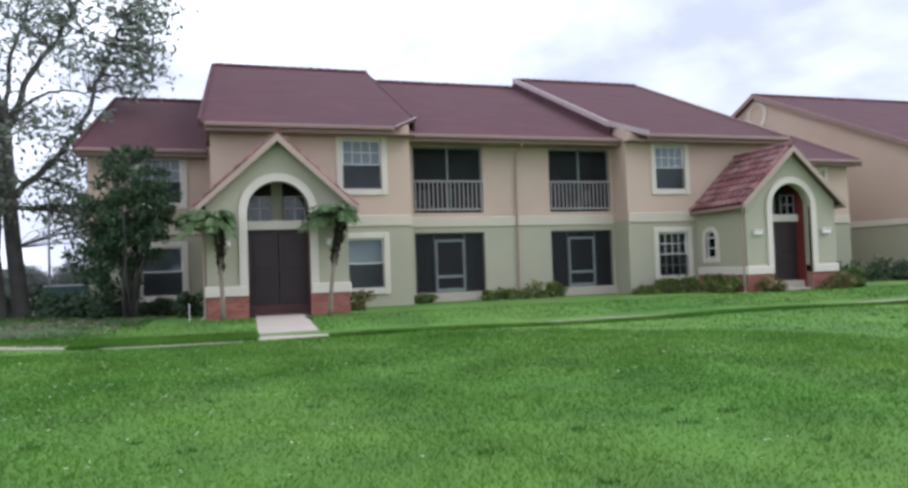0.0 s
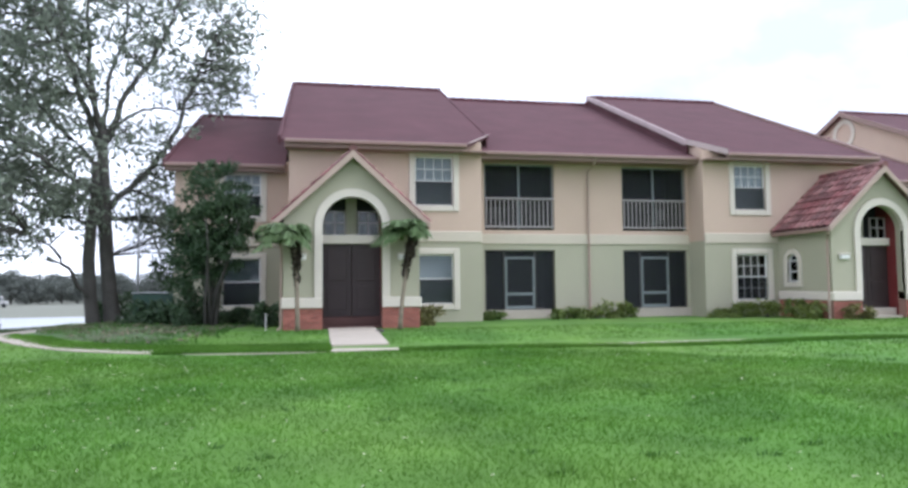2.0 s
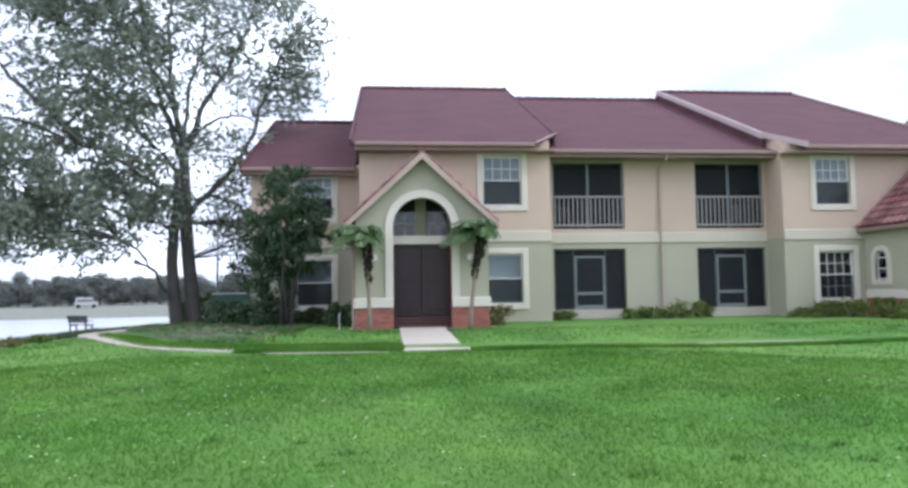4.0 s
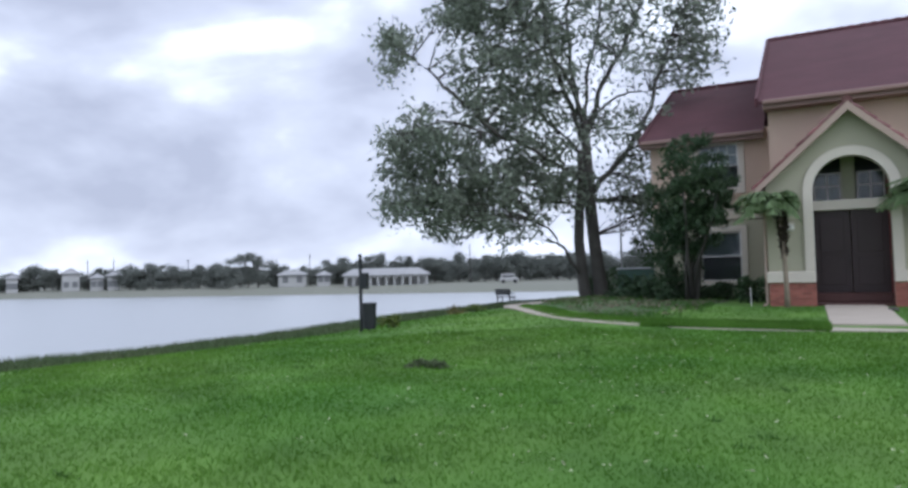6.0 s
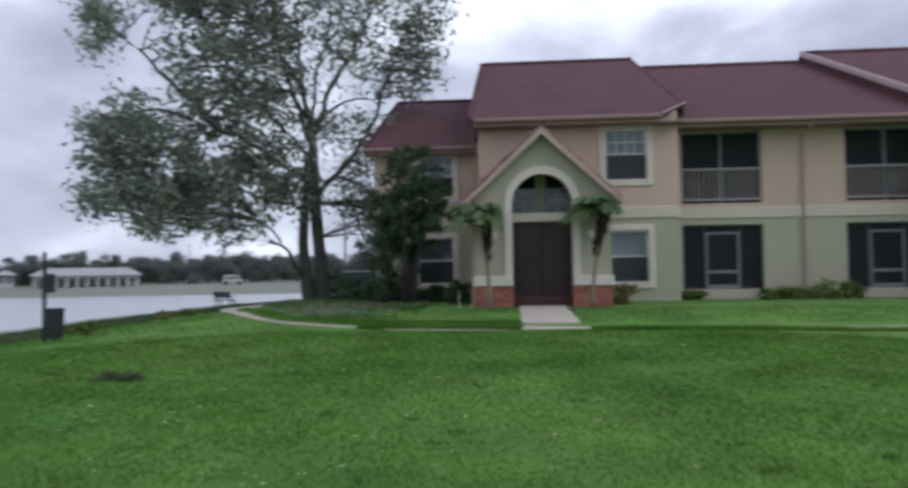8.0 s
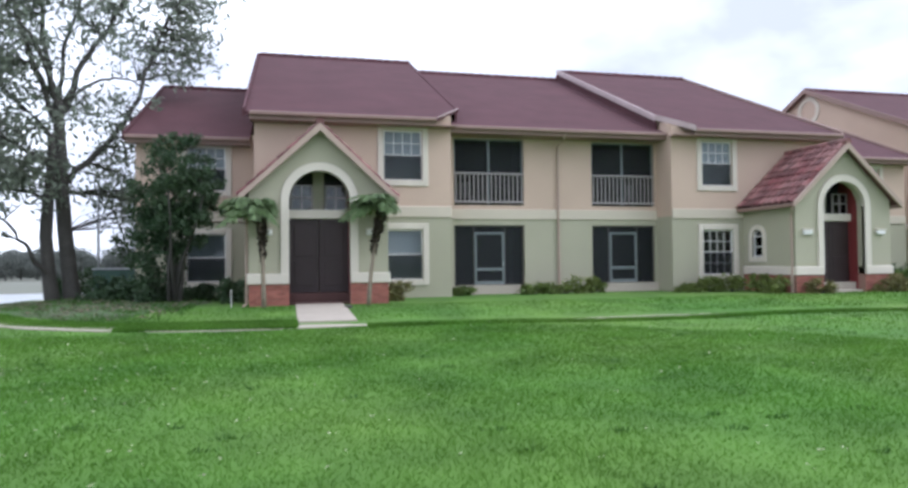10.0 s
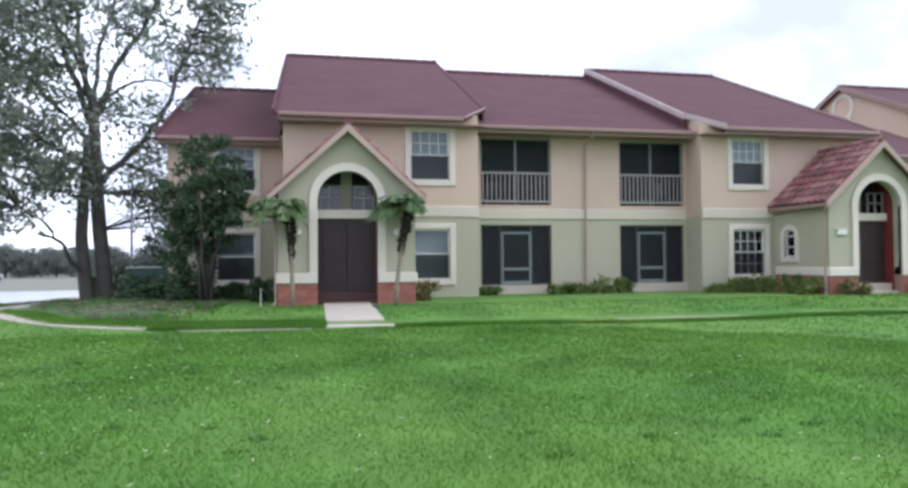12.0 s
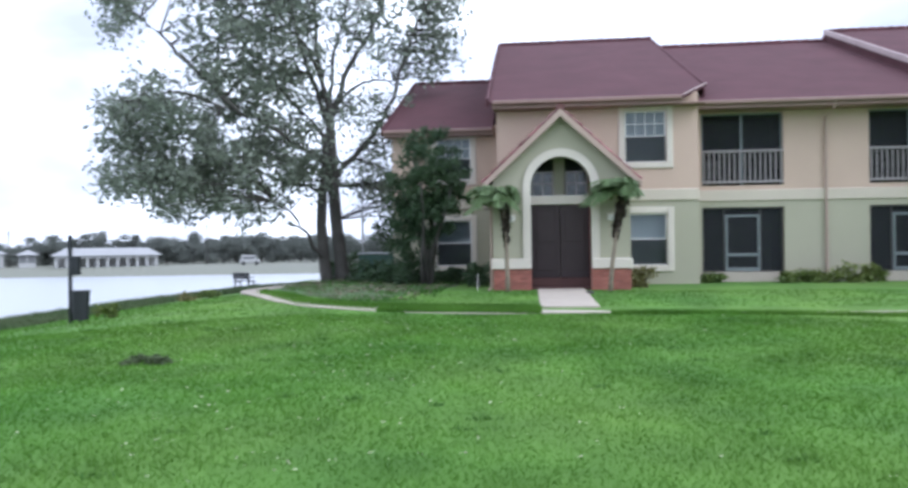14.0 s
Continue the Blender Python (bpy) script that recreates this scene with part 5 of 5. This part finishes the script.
def far_house(az, d, w, h, roof_h, seed, open_front=False):
    x, y = far_place(az, d)
    z = gz(x, y)
    t = thing("far_house", "long white pavilion with pale roof across the lake" if open_front else "small white house with grey roof across the lake", "house", "houses on the far shore")
    rot = pose(x, y, z, 0, 0, az)
    dep = 7.0

    def put(name, bm, m, parent=t):
        bm.transform(rot)
        return part(name, bm, m, parent)
    if open_front:
        put("wall", boxes((-w / 2, w / 2, 2.5, dep, -0.3, h)), FAR_WHITE)
        for k in range(11):
            u = -w / 2 + 0.3 + (w - 0.6) * k / 10
            put("column", boxes((u - 0.2, u + 0.2, 0, 0.4, -0.3, h)), FAR_WHITE)
        put("lintel", boxes((-w / 2, w / 2, -0.05, 0.45, h - 0.5, h)), FAR_WHITE)
    else:
        wall = put("wall", boxes((-w / 2, w / 2, 0, dep, -0.3, h)), FAR_WHITE)
        n = max(2, int(w / 2.4))
        for k in range(n):
            u = -w / 2 + w * (k + 0.5) / n
            for zz in ((0.8,) if h < 4 else (0.8, 3.3)):
                put("window", boxes((u - 0.55, u + 0.55, -0.05, 0.05, zz, zz + 1.3)), FAR_GLASS_SKY, wall)
    bm = bmesh.new()
    o = 0.6
    a = [(-w / 2 - o, -o, h), (w / 2 + o, -o, h), (w / 2 + o, dep + o, h), (-w / 2 - o, dep + o, h)]
    b = [(-w / 2 + 1.5, dep / 2 - 0.1, h + roof_h), (w / 2 - 1.5, dep / 2 - 0.1, h + roof_h), (w / 2 - 1.5, dep / 2 + 0.1, h + roof_h), (-w / 2 + 1.5, dep / 2 + 0.1, h + roof_h)]
    hexa(bm, a + b)
    put("roof", bm, FAR_ROOF)


for k, (az, d, w, h) in enumerate(((64.5, 200, 9, 6.0), (62.5, 197, 8.3, 6.0), (61.2, 192, 3.3, 5.8), (60.4, 193, 2.4, 3.4), (58.6, 185, 6.1, 5.9), (57.4, 183, 4.4, 4.8), (55.0, 183, 4.4, 3.0),
                                   (54.0, 180, 2.8, 3.2), (52.4, 165, 4.4, 6.2), (51.1, 162, 7.2, 5.8), (49.3, 160, 6.4, 4.7), (47.5, 157, 5.6, 5.1), (46.1, 154, 5.2, 4.8), (43.8, 147, 12.0, 6.7),
                                   (41.3, 149, 3.9, 3.8), (38.0, 157, 7.2, 4.4), (36.0, 155, 8.0, 5.6), (33.6, 155, 9.6, 6.4), (31.0, 153, 10.4, 5.8), (29.2, 145, 8.4, 5.0), (26.8, 146, 10, 6.0),
                                   (24.1, 143, 9.5, 5.2), (21.7, 144, 10.6, 6.0), (18.6, 143, 11.4, 5.6), (15.4, 142, 9.0, 5.4), (12.4, 142, 10, 5.4), (40.3, 166, 8.4, 3.0), (28.0, 160, 12, 5.6),
                                   (23.0, 160, 12, 5.6), (20.0, 160, 12, 5.6), (17.0, 160, 12, 5.6))):
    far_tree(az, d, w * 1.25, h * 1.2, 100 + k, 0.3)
for k in range(27):
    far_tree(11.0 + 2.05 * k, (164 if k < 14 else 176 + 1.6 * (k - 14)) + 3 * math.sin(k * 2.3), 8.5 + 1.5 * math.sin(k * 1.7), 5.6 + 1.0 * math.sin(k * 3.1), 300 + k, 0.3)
for k, (az, d, w, h, rh) in enumerate(((59.9, 181, 2.2, 3.2, 1.1), (56.3, 174, 3.4, 3.9, 1.3), (54.6, 170, 2.6, 2.8, 1.0), (53.5, 167, 2.4, 3.2, 1.1), (40.4, 144, 5.6, 2.4, 1.0), (37.9, 141, 2.6, 2.2, 0.9))):
    far_house(az, d, w, h, rh, k)
far_house(32.8, 132, 16.0, 2.0, 1.3, 9, True)
for k, (az, d, h) in enumerate(((55.2, 179, 6.9), (53.5, 174, 7.0), (48.3, 165, 6.6), (39.0, 149, 6.7), (25.8, 138, 7.7))):
    x, y = far_place(az, d)
    p = thing("utility_pole", "thin grey pole across the lake", "pole", "poles on the far shore")
    bm = bmesh.new()
    z = gz(x, y)
    tube(bm, [(x, y, z - 0.3), (x, y, z + h)], [0.11, 0.07], 6)
    part("shaft", bm, DARK_FRAME, p)
    part("crossarm", boxes((x - 0.35, x + 0.35, y - 0.05, y + 0.05, z + h - 0.7, z + h - 0.6)), DARK_FRAME, p)


def far_van(az, d):
    x, y = far_place(az, d)
    t = thing("parked_van", "white van parked across the lake", "van")
    rot = pose(x, y, gz(x, y), 0, 0, az)

    def put(name, bm, m):
        bm.transform(rot)
        part(name, bm, m, t)
    put("body", soft_boxes((-1.7, 1.7, -0.8, 0.8, 0.35, 1.0), (-1.5, 1.0, -0.75, 0.75, 1.0, 1.7), r=0.12), FAR_WHITE)
    put("side_window", soft_boxes((-1.2, 0.9, -0.82, -0.76, 1.08, 1.5), r=0.02), FAR_GLASS_SKY)
    for s in (-1.1, 1.1):
        bm = bmesh.new()
        tube(bm, [(s, -0.82, 0.33), (s, -0.6, 0.33)], [0.33, 0.33], 12)
        put("wheel", bm, BLACK)


far_van(22.6, 126)


# ---- turf ----
def blades(name, x, y, h, wid, seed, label, mat_=None):
    r = np.random.default_rng(seed)
    n = len(x)
    a = r.uniform(0, math.tau, n)
    lean = r.normal(0, 0.55, (n, 2)) * h[:, None]
    p = np.stack([x, y, ground_z(x, y) - 0.004], -1)
    side = np.stack([np.cos(a), np.sin(a), np.zeros(n)], -1) * wid[:, None]
    v = np.stack([p - side, p + side, p + np.column_stack([lean, h])], 1).reshape(-1, 3)
    ob = raw(name, v, np.arange(3 * n).reshape(-1, 3), mat_ or BLADE)
    tagged(ob, label, "grass", kind="stuff")


def grass_blades():
    r = np.random.default_rng(21)
    n, m = 430000, 230000
    d, az = 13.0 * r.random(n) ** 0.62, r.uniform(0, math.tau, n)
    x = np.concatenate([-d * np.sin(az), r.uniform(-22, 30, m)])
    y = np.concatenate([2.0 + d * np.cos(az), r.uniform(-8, 19.4, m)])
    d = np.hypot(x, y)
    keep = (np.abs(y - 15.05) > 0.62) | (x < -2.6)
    keep &= ~((np.abs(x - 0.93) < 0.7) & (y > 14.8)) & (y < 19.4)
    keep &= x > np.interp(y, CREST_Y, CREST_X) - 1.0
    x, y, d = x[keep], y[keep], d[keep]
    patch = 0.5 + 0.5 * np.sin(x * 1.7 + 2 * np.sin(y * 0.9)) * np.sin(y * 1.3 + 1.5 * np.sin(x * 0.6))
    blades("grass", x, y, (0.02 + 0.035 * r.random(len(x))) * (0.7 + 0.6 * patch), 0.0028 + 0.00062 * d, 22, "short green grass blades of the lawn")
    # uncut fringe along the footpath's near edge
    m = 30000
    x = r.uniform(1.7, 30, m)
    path = np.interp(x, (-3, 1, 10, 20, 30), (15.5, 15.05, 14.9, 15.1, 15.6))
    y = path - 0.52 - 0.35 * r.random(m)
    keep = np.abs(x - 0.93) > 0.75
    x, y = x[keep], y[keep]
    blades("grass_fringe", x, y, 0.05 + 0.06 * r.random(len(x)), np.full(len(x), 0.012), 23, "longer uncut grass along the footpath edge")
    # grass grown over the footpath's edge towards the lake
    m = 34000
    x = r.uniform(-3.3, 0.25, m)
    y = np.interp(x, (-3, 1), (15.5, 15.05)) - 0.62 + 1.2 * r.random(m)
    u = r.uniform(0, 1, 14000)
    x = np.concatenate([x, np.interp(u, (0, 0.4, 0.8, 1), (-2.9, -5.6, -7.9, -9.6))])
    y = np.concatenate([y, np.interp(u, (0, 0.4, 0.8, 1), (15.5, 16.9, 20.0, 24.0)) - 0.62 + 1.25 * r.random(14000) ** 0.7])
    h = np.concatenate([0.05 + 0.06 * r.random(m), 0.02 + 0.04 * r.random(14000)])
    blades("overgrown_edge_grass", x, y, h, np.full(len(x), 0.012), 26, "grass creeping over the edge of the footpath")
    # rank grass along the lake bank
    m = 60000
    y = -14 + 48 * r.random(m) ** 0.9
    x = np.interp(y, CREST_Y, CREST_X) - 1.6 + 4.6 * r.random(m) ** 1.5
    blades("shore_grass", x, y, 0.08 + 0.14 * r.random(m), np.full(m, 0.02), 28, "dull rank grass along the top of the lake bank", SHORE)
    # patchy grass and dead leaves in the planting bed
    m = 26000
    x, y = r.uniform(-9.5, -2.4, m), r.uniform(16.6, 29, m)
    patch = np.sin(x * 1.9 + 1.6 * np.sin(y * 1.1)) * np.sin(y * 1.4 + 1.2 * np.sin(x * 0.8))
    path = np.interp(y, (15.5, 16.9, 20.0, 24.0, 29.0), (-2.9, -5.6, -7.9, -9.6, -10.6))
    keep = (x > path + 0.75) & (patch + 0.5 * r.normal(size=m) > 0.1)
    x, y = x[keep], y[keep]
    blades("bed_grass", x, y, 0.06 + 0.08 * r.random(len(x)), np.full(len(x), 0.014), 27, "patchy rough grass in the planting bed", TUFT)
    m = 700
    x, y = r.uniform(-9.3, -2.6, m), r.uniform(16.8, 28, m)
    keep = x > np.interp(y, (15.5, 16.9, 20.0, 24.0, 29.0), (-2.9, -5.6, -7.9, -9.6, -10.6)) + 0.75
    x, y = x[keep], y[keep]
    cen = np.column_stack([x, y, ground_z(x, y) + 0.06])
    v, f = leaf_cloud(cen, [(0.12, 0.12, 0.015)] * len(cen), [3] * len(cen), 0.05, 6, flat=0.8)
    ob = raw("bed_leaf_litter", v, f, BED_LITTER)
    tagged(ob, "dry brown and grey fallen leaves in the planting bed", "leaves", kind="stuff")
    # darker tufts
    m = 380
    x, y = r.uniform(-14, 20, m), r.uniform(-8, 14.2, m)
    keep = (x > np.interp(y, CREST_Y, CREST_X) + 1) & (y < 14.2)
    x, y = np.repeat(x[keep], 22), np.repeat(y[keep], 22)
    x, y = x + r.normal(0, 0.075, len(x)), y + r.normal(0, 0.03, len(x))
    blades("grass_tufts", x, y, 0.03 + 0.045 * r.random(len(x)), np.full(len(x), 0.009), 24, "darker coarse grass tufts in the lawn", TUFT)
    # pale fallen leaves and clover heads
    m = 420
    d = 5.0 + 13 * r.random(m)
    az = np.radians(np.where(r.random(m) < 0.6, r.normal(16, 12, m), r.uniform(-45, 55, m)))
    x, y = -d * np.sin(az), d * np.cos(az)
    keep = (x > np.interp(y, CREST_Y, CREST_X) + 1) & (y < 14.3)
    x, y = x[keep], y[keep]
    cen = np.column_stack([x, y, ground_z(x, y) + 0.045])
    v, f = leaf_cloud(cen, [(0.04, 0.04, 0.012)] * len(cen), [2] * len(cen), 0.017, 5, flat=0.7)
    ob = raw("leaf_litter", v, f, LITTER)
    tagged(ob, "scattered pale leaves and clover heads in the lawn", "leaves", kind="stuff")


grass_blades()


# ---- brickwork of the porch plinths ----
def lay_bricks(plinths, cx):
    half, arch = 1.93, 0.845
    me = mesh_of("brick", soft_boxes((-0.1, 0.1, -0.012, 0.02, -0.028, 0.028), r=0.006))
    me.materials.append(BRICK)
    for parent, x0, x1 in ((plinths[0], cx - half, cx - arch), (plinths[1], cx + arch, cx + half)):
        rows = 10
        for j in range(rows):
            z = 0.34 + 0.066 * (j + 0.5)
            n = 5
            step = (x1 - x0) / n
            for i in range(n + (j % 2)):
                x = x0 + step * (i + (0.5 if j % 2 == 0 else 0.0))
                a, b = max(x - step / 2 + 0.006, x0), min(x + step / 2 - 0.006, x1)
                ob = new("brick", me)
                ob.parent = parent
                ob.location = ((a + b) / 2, YP - 0.006, z)
                ob.scale = ((b - a) / 0.2, 1, 1)


for plinths, centre in ((plinth_a, PORCH1), (plinth_b, PORCH2)):
    lay_bricks(plinths, centre)
